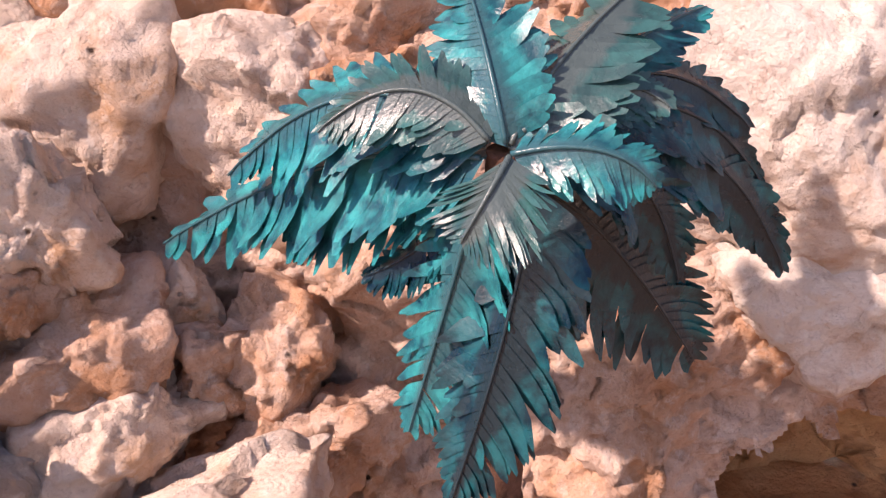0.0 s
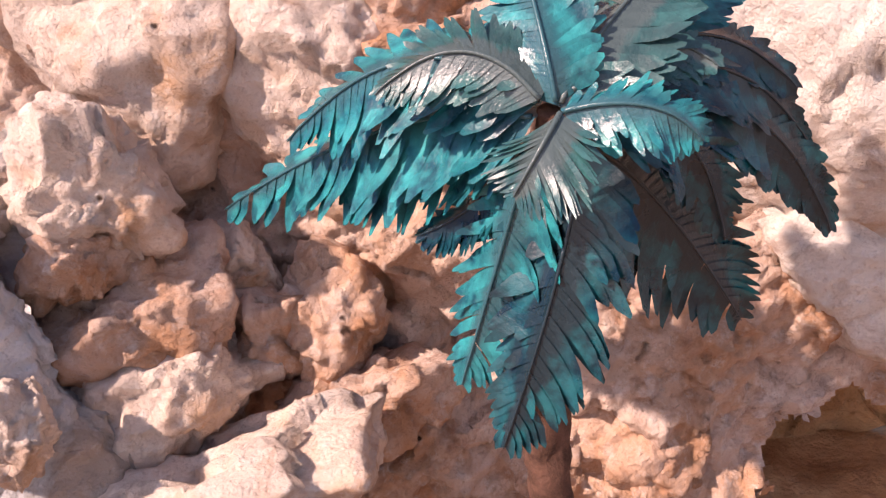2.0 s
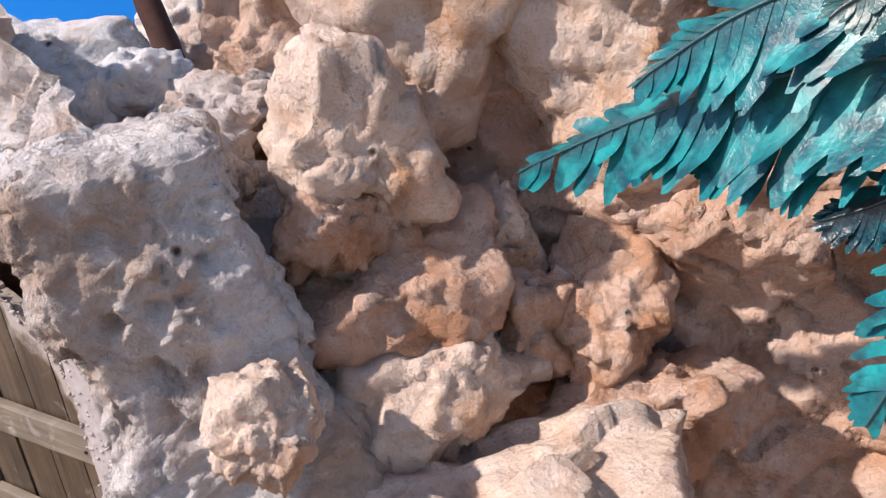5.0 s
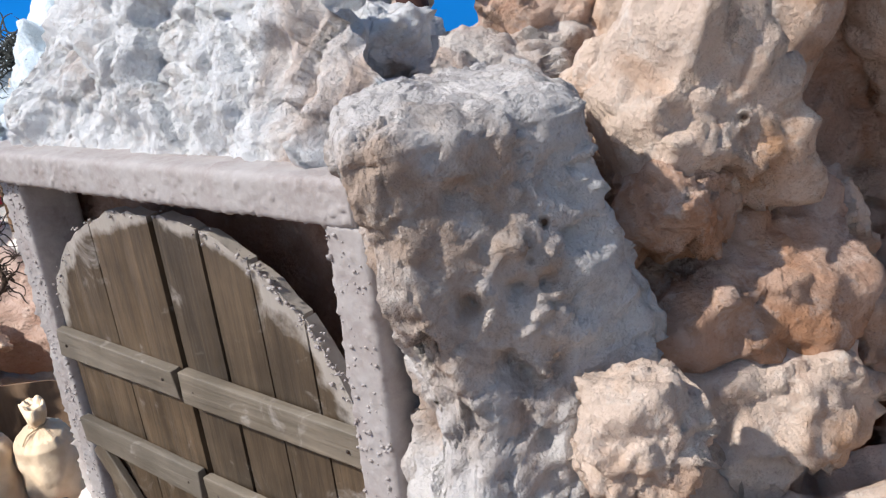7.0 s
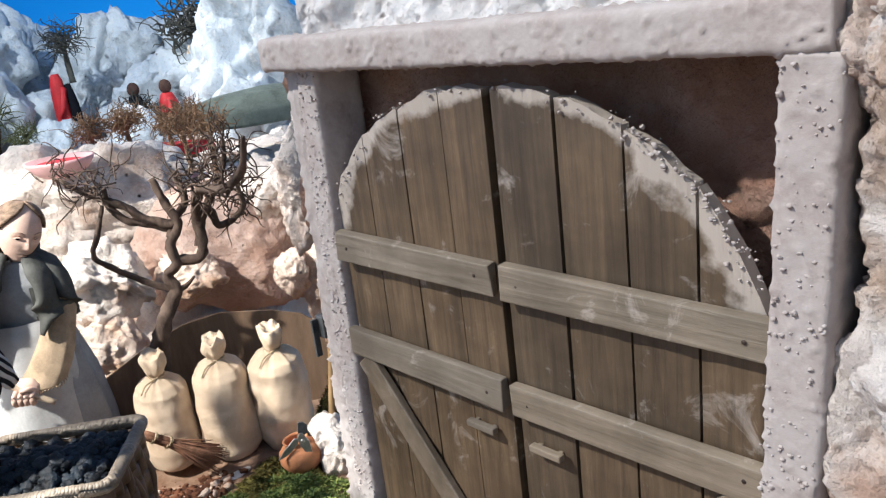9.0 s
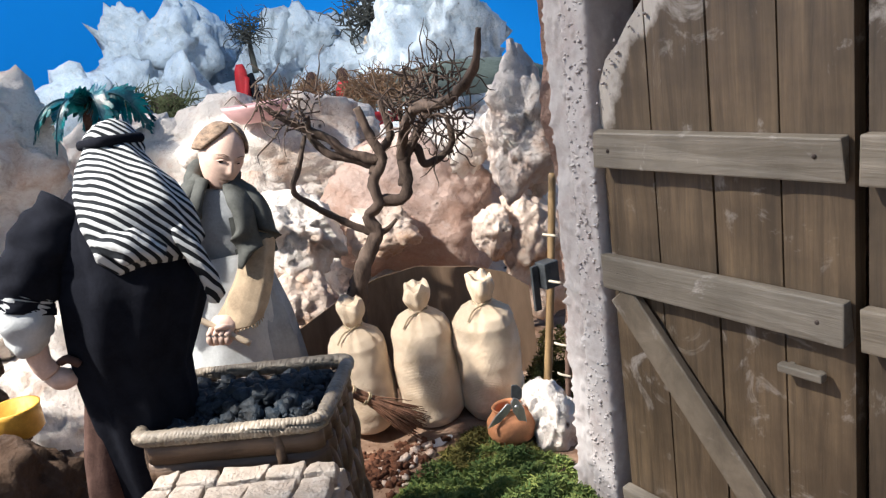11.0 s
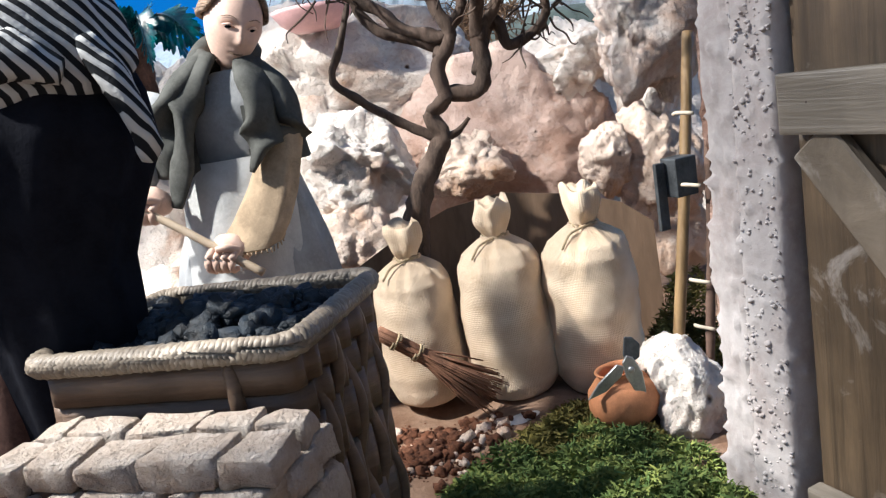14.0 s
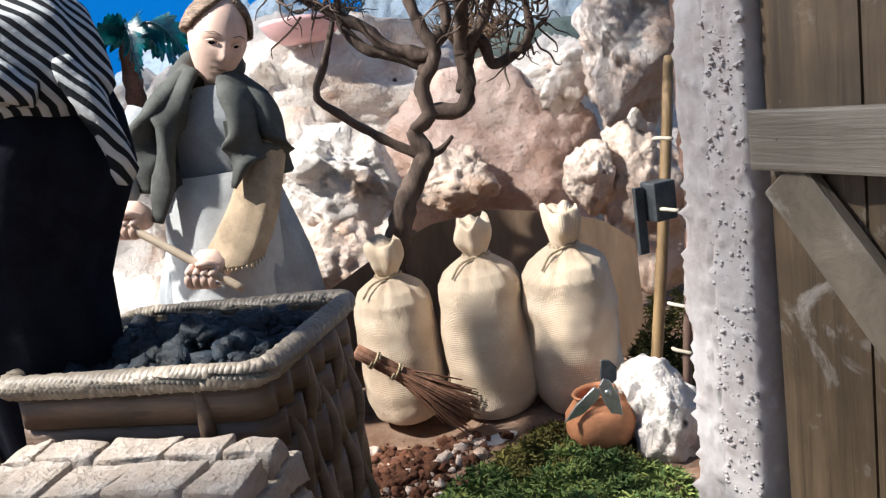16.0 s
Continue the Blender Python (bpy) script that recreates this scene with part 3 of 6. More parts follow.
INV = Matrix.Translation((0.78, -DOOR_Y, 0))


def gate_part(name, bm, mats, label="", parent=None, smooth=True):
    bm.transform(INV)
    return part(name, bm, mats, parent or gate, label, smooth)


gate_part("lintel", rough_bar((-1.000, 0.250, 0.4225), (-0.568, 0.250, 0.4215), 0.026, 0.050, 3, n=230), PLASTER, "lumpy greyish white plaster lintel")
gate_part("jamb", rough_bar((-0.959, 0.259, 0.412), (-0.973, 0.259, -0.03), 0.026, 0.046, 7, n=220), PLASTER, "lumpy greyish white plaster post")
rng = random.Random(17)


def pearls(a, b, w, y, count):
    """Small plaster beads spattered over the front of a beam."""
    a, b = Vector(a), Vector(b)
    out = []
    for _ in range(count):
        p = a.lerp(b, rng.random()) + Vector((rng.uniform(-w, w), 0, rng.uniform(-0.002, 0.002)))
        out.append(((p.x + 0.78, y - DOOR_Y, p.z), 0.0004 + 0.0012 * rng.random() ** 2, rng.random()))
    ob = lump_mesh("plaster_bead", out, PLASTER)
    ob.parent = gate
    return tagged(ob, "small plaster beads on the post", kind="stuff")


pearls((-0.959, 0, 0.410), (-0.973, 0, -0.02), 0.0120, 0.2360, 700)
pearls((-0.577, 0, 0.405), (-0.590, 0, 0.05), 0.0135, 0.2270, 260)
gate_part("jamb", rough_bar((-0.577, 0.252, 0.410), (-0.590, 0.252, -0.03), 0.030, 0.050, 9, n=200), PLASTER, "lumpy greyish white plaster post")
thing("rubble_edge", rough_bar((-0.981, 0.266, 0.42), (-0.998, 0.264, -0.03), 0.024, 0.048, 21, amp=0.0065, n=150), PLASTER, "rough crumbling plaster edge behind the gate post", "plaster", kind="structure")


def recess(u, v):
    p = Vector((-1.02 + 0.50 * u, 0.290 - 0.03 * max(0.0, 0.12 - u) / 0.12 - 0.06 * max(0.0, u - 0.6) * (1 - v), -0.03 + 0.45 * v))
    j = p + Vector((1, 1, 1)) * 0.006 * noise.noise(p * 50)
    return p + Vector((0, -1, 0)) * (0.010 * fract(p, 18, 8, 4) + 0.010 * facet(j, 30, 3))


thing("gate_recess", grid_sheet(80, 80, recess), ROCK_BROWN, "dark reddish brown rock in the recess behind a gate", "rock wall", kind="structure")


def leaf(x0, x1, seed, hinge):
    """One leaf of the gate: planks cut to the arch, battens, a diagonal brace and a handle."""
    rng = random.Random(seed)
    g = []
    n = 4
    edges = [x0 + (x1 - x0) * k / n + (rng.uniform(-0.004, 0.004) if 0 < k < n else 0) for k in range(n + 1)]
    for a, b in zip(edges, edges[1:]):
        bm = bmesh.new()
        a, b = a + 0.0009, b - 0.0009
        cols = 4
        front, back = [], []
        dy = rng.uniform(-0.0012, 0.0012)
        for k in range(cols + 1):
            x = a + (b - a) * k / cols
            top = arch_top(x) + rng.uniform(-0.003, 0.002)
            edge = 0.0014 if k in (0, cols) else 0.0
            col = [(x, DOOR_Y + dy + edge, -0.012 + (top + 0.012) * j / 12) for j in range(13)]
            front.append([bm.verts.new(p) for p in col])
            back.append([bm.verts.new((p[0], DOOR_Y + 0.010, p[2])) for p in col])
        for k in range(cols):
            for j in range(12):
                bm.faces.new((front[k][j], front[k + 1][j], front[k + 1][j + 1], front[k][j + 1]))
            bm.faces.new((front[k][12], front[k + 1][12], back[k + 1][12], back[k][12]))
        for k in (0, cols):
            for j in range(12):
                bm.faces.new((front[k][j], front[k][j + 1], back[k][j + 1], back[k][j]))
        bmesh.ops.recalc_face_normals(bm, faces=bm.faces)
        g.append(gate_part("plank", bm, DOOR_WOOD, smooth=False))
    for z in (0.2715, 0.1875, 0.010):
        bm = bmesh.new()
        box(bm, (x0 + 0.0015, DOOR_Y - 0.0085, z - 0.0115), (x1 - 0.0015, DOOR_Y - 0.0008, z + 0.0115), 0.0012, jitter=0.0012, rng=rng)
        bat = gate_part("batten", bm, BAR_WOOD, "greyish batten nailed across the planks", smooth=False)
        for x in (x0 + 0.016, x1 - 0.016):
            bm = bmesh.new()
            ellipsoid(bm, (x, DOOR_Y - 0.0086, z + rng.uniform(-0.002, 0.002)), (0.0014, 0.0008, 0.0014), level=2)
            nail = gate_part("nail", bm, NAIL, "", bat)
    outer, inner = (x0, x1) if hinge < 0 else (x1, x0)
    s = 1 if inner > outer else -1
    bm = bmesh.new()
    a, b = Vector((outer + s * 0.014, 0, 0.174)), Vector((inner - s * 0.030, 0, 0.024))
    d = (b - a).normalized()
    nrm = Vector((-d.z, 0, d.x)) * 0.011
    vs = [bm.verts.new(p + Vector((0, y, 0))) for y in (DOOR_Y - 0.0075, DOOR_Y - 0.0008) for p in (a - nrm, a + nrm, b + nrm, b - nrm)]
    for q in ((0, 1, 2, 3), (7, 6, 5, 4), (0, 4, 5, 1), (1, 5, 6, 2), (2, 6, 7, 3), (3, 7, 4, 0)):
        bm.faces.new([vs[k] for k in q])
    bmesh.ops.recalc_face_normals(bm, faces=bm.faces)
    bmesh.ops.bevel(bm, geom=list(bm.edges), offset=0.001, segments=1, affect="EDGES")
    gate_part("brace", bm, BAR_DIAG, "diagonal greyish brace", smooth=False)
    bm = bmesh.new()
    hx = inner - s * 0.027
    box(bm, (hx - 0.013, DOOR_Y - 0.009, 0.1515), (hx + 0.013, DOOR_Y - 0.003, 0.1565), 0.0012, rng=rng)
    box(bm, (hx - 0.010, DOOR_Y - 0.004, 0.1525), (hx - 0.007, DOOR_Y + 0.0, 0.1555), 0.0, rng=rng)
    box(bm, (hx + 0.007, DOOR_Y - 0.004, 0.1525), (hx + 0.010, DOOR_Y + 0.0, 0.1555), 0.0, rng=rng)
    gate_part("handle", bm, BAR_WOOD, "short wooden pull handle", smooth=False)


NAIL = plain("rusty_nail", (0.09, 0.07, 0.06), 0.6, 0.3, 200, metal=0.6)
BAR_DIAG = wood_material("grey_brace", (0.25, 0.21, 0.16), (0.14, 0.115, 0.085), along=(0.3, 1, 0.3), white=0.25)
rng = random.Random(8)
grit = []
for _ in range(190):
    a = rng.choice((rng.uniform(0.25, 1.05), rng.uniform(0.25, 2.9)))
    k = rng.gauss(1.0, 0.022)
    grit.append(((0.003 + 0.178 * k * math.cos(a), -0.0005, 0.262 + 0.135 * k * math.sin(a)), 0.0004 + 0.0012 * rng.random() ** 2, rng.random()))
ob = lump_mesh("plaster_grit", grit, PLASTER)
ob.parent = gate
tagged(ob, "plaster grit stuck along the arch", kind="stuff")
leaf(-0.950, -0.7775, 5, -1)
leaf(-0.7725, -0.592, 6, 1)


# ---- the palm ----
def leaf_material(name, dust, deep, vivid, reach=0.5):
    """Sprayed plastic leaf: dusty grey along the midrib, vivid paint towards the tips of its leaflets."""
    m, n, l, p = shader(name, 0.3, 0, 0.6)
    v = coords(n, l)
    big, fine = noise_node(n, l, v, 26, 5, 0.6, 0.5), noise_node(n, l, v, 220, 5, 0.7)
    geo, uv = n.new("ShaderNodeNewGeometry"), n.new("ShaderNodeSeparateXYZ")
    l.new(coords(n, l, kind="UV"), uv.inputs[0])
    along = n.new("ShaderNodeMath")
    along.operation = "MULTIPLY_ADD"
    l.new(big, along.inputs[0])
    along.inputs[1].default_value = 1.1
    l.new(uv.outputs["X"], along.inputs[2])
    paint = mix(n, l, ramp(n, l, noise_node(n, l, v, 60, 4, 0.6), [(0.38, (0,)), (0.62, (1,))]), deep, vivid)
    paint = mix(n, l, ramp(n, l, geo.outputs["Random Per Island"], [(0.1, (0,)), (1.0, (0.55,))]), paint, deep)
    col = mix(n, l, ramp(n, l, along.outputs[0], [(reach + 0.25, (0,)), (reach + 0.75, (1,))]), dust, paint)
    col = mix(n, l, ramp(n, l, fine, [(0.58, (0,)), (0.75, (0.35,))]), col, tuple(min(1, 1.5 * c + 0.03) for c in dust))
    l.new(col, p.inputs["Base Color"])
    l.new(ramp(n, l, big, [(0.3, (0.15,)), (0.7, (0.45,))]), p.inputs["Roughness"])
    bump(n, l, p, [(big, 0.002), (fine, 0.0006)])
    return m


TEAL = leaf_material("teal_plastic_leaf", (0.025, 0.105, 0.125), (0.0, 0.060, 0.085), (0.0, 0.32, 0.33), 0.40)
TEAL_GREY = leaf_material("dusty_teal_leaf", (0.070, 0.105, 0.105), (0.02, 0.065, 0.068), (0.03, 0.15, 0.145), 0.62)
# the teal leaf again, with the shade of the palm's far side in its colours
TEAL_SHADED = leaf_material("shaded_teal_leaf", (0.008, 0.026, 0.036), (0.0, 0.018, 0.028), (0.0, 0.13, 0.15), 0.62)
BARK = plain("palm_bark", (0.16, 0.08, 0.055), 0.9, 0.4, 60, depth=0.003)

palm = empty("palm_tree", pose(-0.105, 0.352, 0.10), "artificial palm with glossy teal plastic fronds and brown trunk", "palm")
PALM_INV = Matrix.Translation((0.105, -0.352, -0.10))
bm = bmesh.new()
tube(bm, [(-0.150, 0.395, 0.10), (-0.141, 0.385, 0.266), (-0.118, 0.362, 0.42), (-0.104, 0.350, 0.478)], [0.017, 0.014, 0.012, 0.009], 14, 40, 0.3, 2)
bm.transform(PALM_INV)
part("trunk", bm, BARK, palm, "rough reddish brown trunk")


def frond(a, b, c, w, mat, seed, facing=0.0, droop=0.3, root=None, inv=None, n=32):
    """A frond through a, b and c: a midrib with two rows of overlapping, torn leaflets, w wide to each side."""
    rng = random.Random(seed)
    bm = bmesh.new()
    uv = bm.loops.layers.uv.new("UVMap")
    mid = Vector(b) * 2 - (Vector(a) + Vector(c)) / 2
    line = [Vector(a) * (1 - t) ** 2 + mid * 2 * t * (1 - t) + Vector(c) * t * t for t in (i / n for i in range(n + 1))]
    eye = Vector((0.0, -0.35, 0.30))
    length = sum((q - p).length for p, q in zip(line, line[1:]))
    step = length / n
    for sgn in (-1, 1):
        torn = 0
        for i in range(1, n):
            t = i / n
            if rng.random() < 0.05 and i > 4:
                continue
            d = (line[min(i + 1, n)] - line[i - 1]).normalized()
            nrm = (-eye).normalized() * -1
            side = d.cross(nrm).normalized() * sgn
            face = side.cross(d).normalized() * sgn
            side = (side * math.cos(facing) - face * math.sin(facing) * sgn).normalized()
            prof = math.sin(math.pi * min(1, (t * 0.93 + 0.07)) ** 0.75) ** 0.6
            ln = 1.42 * w * prof * rng.uniform(0.88, 1.06)
            if torn > 0:
                torn -= 1
                ln *= rng.uniform(0.5, 0.75)
            elif rng.random() < 0.09:
                torn = rng.randint(1, 2)
            fwd = 0.45 + 0.55 * t + rng.uniform(-0.10, 0.10)
            out = (side + d * fwd).normalized()
            base = line[i]
            sag = Vector((0, 0, -1)) * droop * rng.uniform(0.3, 1.8)
            m = 5
            cut = rng.uniform(0.62, 0.97)
            prev = None
            tw = rng.uniform(-0.35, 0.35)
            for k in range(m + 1):
                s = k / m
                p = base + out * (ln * s) + sag * ln * s * s * 0.45 - face * (0.18 * ln * math.sin(s * 2.2)) + face * tw * s * s * ln * 0.5
                hw = step * (1.08 if s < cut else 1.08 * (1 - 0.6 * (s - cut) / (1 - cut)))
                if k == m:
                    hw *= 0.6
                e = d * hw + face * (hw * (0.09 if sgn > 0 else -0.09))
                pair = (bm.verts.new(p - e), bm.verts.new(p + e))
                if prev:
                    f = bm.faces.new((prev[0], prev[1], pair[1], pair[0]))
                    for lp, q in zip(f.loops, (s - 1 / m, s - 1 / m, s, s)):
                        lp[uv].uv = (q, t)
                prev = pair
    tube(bm, [p + Vector((0, -0.0006, 0.0004)) for p in line[::6]] + [line[-1]], [0.0016, 0.0011, 0.0004], 6, 30)
    bm.transform(inv or PALM_INV)
    return part("frond", bm, mat, root or palm)


frond((-0.098, 0.357, 0.483), (-0.047, 0.439, 0.497), (0.003, 0.480, 0.457), 0.024, TEAL_SHADED, 1)
frond((-0.098, 0.357, 0.483), (-0.036, 0.437, 0.478), (0.009, 0.482, 0.423), 0.024, TEAL_SHADED, 2)
frond((-0.099, 0.363, 0.470), (-0.025, 0.444, 0.452), (0.022, 0.479, 0.368), 0.024, TEAL_SHADED, 3)
frond((-0.098, 0.355, 0.461), (-0.067, 0.402, 0.413), (-0.028, 0.443, 0.323), 0.044, TEAL_SHADED, 4)
frond((-0.094, 0.354, 0.470), (-0.053, 0.398, 0.451), (-0.034, 0.417, 0.385), 0.022, TEAL_SHADED, 5)
frond((-0.101, 0.338, 0.483), (-0.111, 0.354, 0.524), (-0.135, 0.404, 0.566), 0.025, TEAL, 6)
frond((-0.099, 0.339, 0.482), (-0.077, 0.378, 0.518), (-0.040, 0.449, 0.551), 0.030, TEAL_GREY, 7)
frond((-0.100, 0.344, 0.481), (-0.067, 0.401, 0.509), (-0.019, 0.473, 0.527), 0.024, TEAL, 8)
frond((-0.094, 0.343, 0.487), (-0.059, 0.378, 0.499), (-0.033, 0.385, 0.487), 0.015, TEAL_GREY, 9)
frond((-0.096, 0.328, 0.480), (-0.058, 0.332, 0.479), (-0.036, 0.340, 0.460), 0.016, TEAL, 10)
frond((-0.111, 0.340, 0.483), (-0.188, 0.362, 0.507), (-0.278, 0.368, 0.467), 0.032, TEAL, 11, droop=0.4)
frond((-0.108, 0.336, 0.485), (-0.145, 0.336, 0.511), (-0.189, 0.324, 0.496), 0.022, TEAL_GREY, 12)
frond((-0.115, 0.342, 0.476), (-0.220, 0.370, 0.468), (-0.355, 0.388, 0.419), 0.033, TEAL, 13, droop=0.55)
frond((-0.119, 0.344, 0.473), (-0.187, 0.369, 0.461), (-0.254, 0.377, 0.433), 0.031, TEAL, 14, droop=0.5)
frond((-0.120, 0.350, 0.458), (-0.160, 0.357, 0.426), (-0.196, 0.359, 0.409), 0.016, TEAL_SHADED, 15)
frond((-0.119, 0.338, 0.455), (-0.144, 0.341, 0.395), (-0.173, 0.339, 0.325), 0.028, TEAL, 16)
frond((-0.093, 0.350, 0.457), (-0.110, 0.330, 0.388), (-0.144, 0.319, 0.299), 0.032, TEAL_SHADED, 17)
frond((-0.094, 0.318, 0.481), (-0.099, 0.301, 0.470), (-0.112, 0.294, 0.450), 0.022, TEAL_GREY, 18)


# ---- sacks ----
def burlap():
    m, n, l, p = shader("burlap", 0.95, 0, 0.1)
    v = coords(n, l)
    col_noise = noise_node(n, l, v, 40, 5, 0.6)
    tc = coords(n, l, (1, 1, 1), "UV")
    waves = []
    for d in ("X", "Y"):
        w = n.new("ShaderNodeTexWave")
        w.bands_direction = d
        w.inputs["Scale"].default_value, w.inputs["Distortion"].default_value = 7.4, 0.8
        w.inputs["Detail"].default_value = 1.5
        l.new(tc, w.inputs["Vector"])
        waves.append(w.outputs["Fac"])
    weave = mix(n, l, 1.0, waves[0], waves[1], "MULTIPLY")
    col = mix(n, l, ramp(n, l, col_noise, [(0.35, (0,)), (0.65, (1,))]), (0.60, 0.465, 0.335), (0.74, 0.61, 0.47))
    col = mix(n, l, ramp(n, l, weave, [(0.0, (0.22,)), (0.25, (0,))]), col, (0.36, 0.25, 0.14))
    l.new(col, p.inputs["Base Color"])
    bump(n, l, p, [(weave, 0.0005), (col_noise, 0.002)])
    return m


BURLAP = burlap()


def sack(x, y, z, lean, turn, seed, h=0.116, r=0.0362):
    rng = random.Random(seed)
    root = empty("sack", pose(x, y, z, 0, lean, turn), "full upright burlap sack tied at the neck with string", "sack", "sacks beside the gate")
    bm = bmesh.new()
    uv = bm.loops.layers.uv.new("UVMap")
    prof = [(0.0, 0.55), (0.004, 0.85), (0.014, 1.0), (0.03, 1.04), (0.05, 1.02), (0.068, 1.0), (0.082, 0.96), (0.092, 0.92), (0.100, 0.78), (0.1055, 0.52), (0.109, 0.32), (0.111, 0.30)]
    sides, n = 64, 70
    rings = []
    zs = np.linspace(0, 1, n)
    for j in range(n):
        t = zs[j]
        hz = np.interp(t, np.linspace(0, 1, len(prof)), [q[0] for q in prof]) / 0.111 * h
        rr = np.interp(t, np.linspace(0, 1, len(prof)), [q[1] for q in prof]) * r
        ring = []
        for k in range(sides):
            w = 2 * math.pi * k / sides
            top = max(0, (t - 0.55) / 0.45)
            pleat = 0.09 * top * math.sin(11 * w + seed) + 0.05 * top * math.sin(17 * w + 2 * seed)
            q = Vector((math.cos(w), math.sin(w), hz * 14))
            lump = 0.07 * noise.noise(q * 1.1 + Vector((seed, 0, 0))) + 0.065 * noise.noise(Vector((q.x * 0.8, q.y * 0.8, hz * 70 + seed)))
            lump += 0.040 * noise.noise(Vector((q.x * 2.6, q.y * 2.6, hz * 45 - seed)))
            rad = rr * (1 + pleat + lump)
            ring.append(bm.verts.new((rad * math.cos(w), 0.86 * rad * math.sin(w), hz)))
        rings.append(ring)
    for j in range(n - 1):
        for k in range(sides):
            f = bm.faces.new((rings[j][k], rings[j][(k + 1) % sides], rings[j + 1][(k + 1) % sides], rings[j + 1][k]))
            for lp, (a, b) in zip(f.loops, ((k, j), (k + 1, j), (k + 1, j + 1), (k, j + 1))):
                lp[uv].uv = (a / sides * 7.0, b / n * 6.4)
    bm.faces.new(rings[0][::-1])
    part("body", bm, BURLAP, root)
    bm = bmesh.new()
    uv = bm.loops.layers.uv.new("UVMap")
    rings = []
    for j in range(14):
        t = j / 13
        ring = []
        for k in range(40):
            w = 2 * math.pi * k / 40
            rad = (0.0092 + 0.0085 * math.sin(2.2 * t)) * (1 + 0.07 * math.sin(5 * w + seed) + 0.22 * noise.noise(Vector((1.5 * math.cos(w), 1.5 * math.sin(w), seed + 2 * t))))
            hz = h * 0.985 + 0.026 * t + 0.007 * t * noise.noise(Vector((1.4 * math.cos(w), 1.4 * math.sin(w), seed)))
            ring.append(bm.verts.new((rad * math.cos(w) + 0.003 * t * (seed % 3 - 1), 0.7 * rad * math.sin(w), hz)))
        rings.append(ring)
    rings.append([bm.verts.new((v.co.x * 0.6, v.co.y * 0.6, v.co.z - 0.006)) for v in rings[-1]])
    for j in range(len(rings) - 1):
        for k in range(40):
            f = bm.faces.new((rings[j][k], rings[j][(k + 1) % 40], rings[j + 1][(k + 1) % 40], rings[j + 1][k]))
            for lp, (a, b) in zip(f.loops, ((k, j), (k + 1, j), (k + 1, j + 1), (k, j + 1))):
                lp[uv].uv = (a / 40 * 2.2, b / 14 * 1.0)
    bm.faces.new(rings[-1])
    part("gathered_top", bm, BURLAP, root, "frayed gathered top of the sack")
    bm = bmesh.new()
    tube(bm, [(0.0105 * math.cos(a), 0.0082 * math.sin(a), h * 0.992 + 0.0012 * math.sin(3 * a)) for a in np.linspace(0, 4 * math.pi, 25)]
         + [(0.016, -0.012, h * 0.97), (0.021, -0.019, h * 0.90)], [0.0011, 0.0011, 0.0008], 7, 90)
    part("string", bm, STRING, root, "thin twisted string round the neck")
    return root


STRING = plain("string", (0.42, 0.33, 0.21), 0.95, 0.3, 300)
sack(-1.232, 0.168, -0.004, 0, -20, 1, 0.108, 0.034)
sack(-1.196, 0.222, -0.004, 0, -23, 2)
sack(-1.163, 0.272, -0.004, 3, -23, 3, 0.118)


# ---- board, broom, pot with shears, tools ----
CARD = plain("brown_cardboard", (0.22, 0.145, 0.095), 0.9, 0.25, 30, (1, 1, 0.2), 0.001)
bm = bmesh.new()
pts = [(-0.150, -0.02), (0.118, -0.02), (0.118, 0.085), (0.095, 0.104), (0.060, 0.116), (0.0, 0.126), (-0.045, 0.120), (-0.090, 0.102), (-0.150, 0.070)]
for y in (0, 0.003):
    bm.faces.new([bm.verts.new((x, y, z)) for x, z in (pts if y == 0 else pts[::-1])])
vs = list(bm.verts)
k = len(pts)
for i in range(k):
    bm.faces.new((vs[i], vs[k + (k - 1 - i)], vs[k + (k - 1 - (i + 1) % k)], vs[(i + 1) % k]))
bmesh.ops.recalc_face_normals(bm, faces=bm.faces)
thing("board", bm, CARD, "brown cardboard panel with a curved top behind sacks", "board", m=pose(-1.268, 0.268, 0, -6, 0, 62), smooth=False)

TWIG = plain("twig", (0.26, 0.13, 0.08), 0.85, 0.4, 120, depth=0.0005)
broom = empty("twig_broom", pose(-1.172, 0.140, 0.058), "small reddish brown twig broom bound with cane", "broom")
rng = random.Random(4)
A, Bv = Vector((-0.012, -0.018, 0.012)), Vector((0.008, 0.046, -0.042))
axis = (Bv - A).normalized()
sx = axis.cross(Vector((0, 0, 1))).normalized()
sy = axis.cross(sx)
for side in range(3):
    bm = bmesh.new()
    for _ in range(46):
        a = rng.uniform(0, 2 * math.pi)
        r0, r1 = 0.0042 * rng.random() ** 0.5, 0.020 * rng.random() ** 0.5
        o0, o1 = sx * math.cos(a) + sy * math.sin(a), sx * math.cos(a + rng.gauss(0, 0.25)) + sy * 0.75 * math.sin(a)
        ln = rng.uniform(0.82, 1.08)
        tube(bm, [A + o0 * r0, A.lerp(Bv, 0.38 * ln) + o0 * r0 * 1.1, A.lerp(Bv, 0.72 * ln) + o1 * r1 * 0.62, A.lerp(Bv, ln) + o1 * r1], [0.0008, 0.0008, 0.0006, 0.0003], 5, 8, 0.3, rng.random() * 9)
    part("bristles", bm, TWIG, broom)
for s in (0.14, 0.33):
    bm = bmesh.new()
    c = A.lerp(Bv, s)
    tube(bm, [c + (sx * math.cos(t) + sy * math.sin(t)) * 0.0056 + axis * 0.0008 * t / 3 for t in np.linspace(0, 12, 30)], [0.0008, 0.0008], 6, 80)
    part("binding", bm, STRING, broom, "cane binding round the bristles")

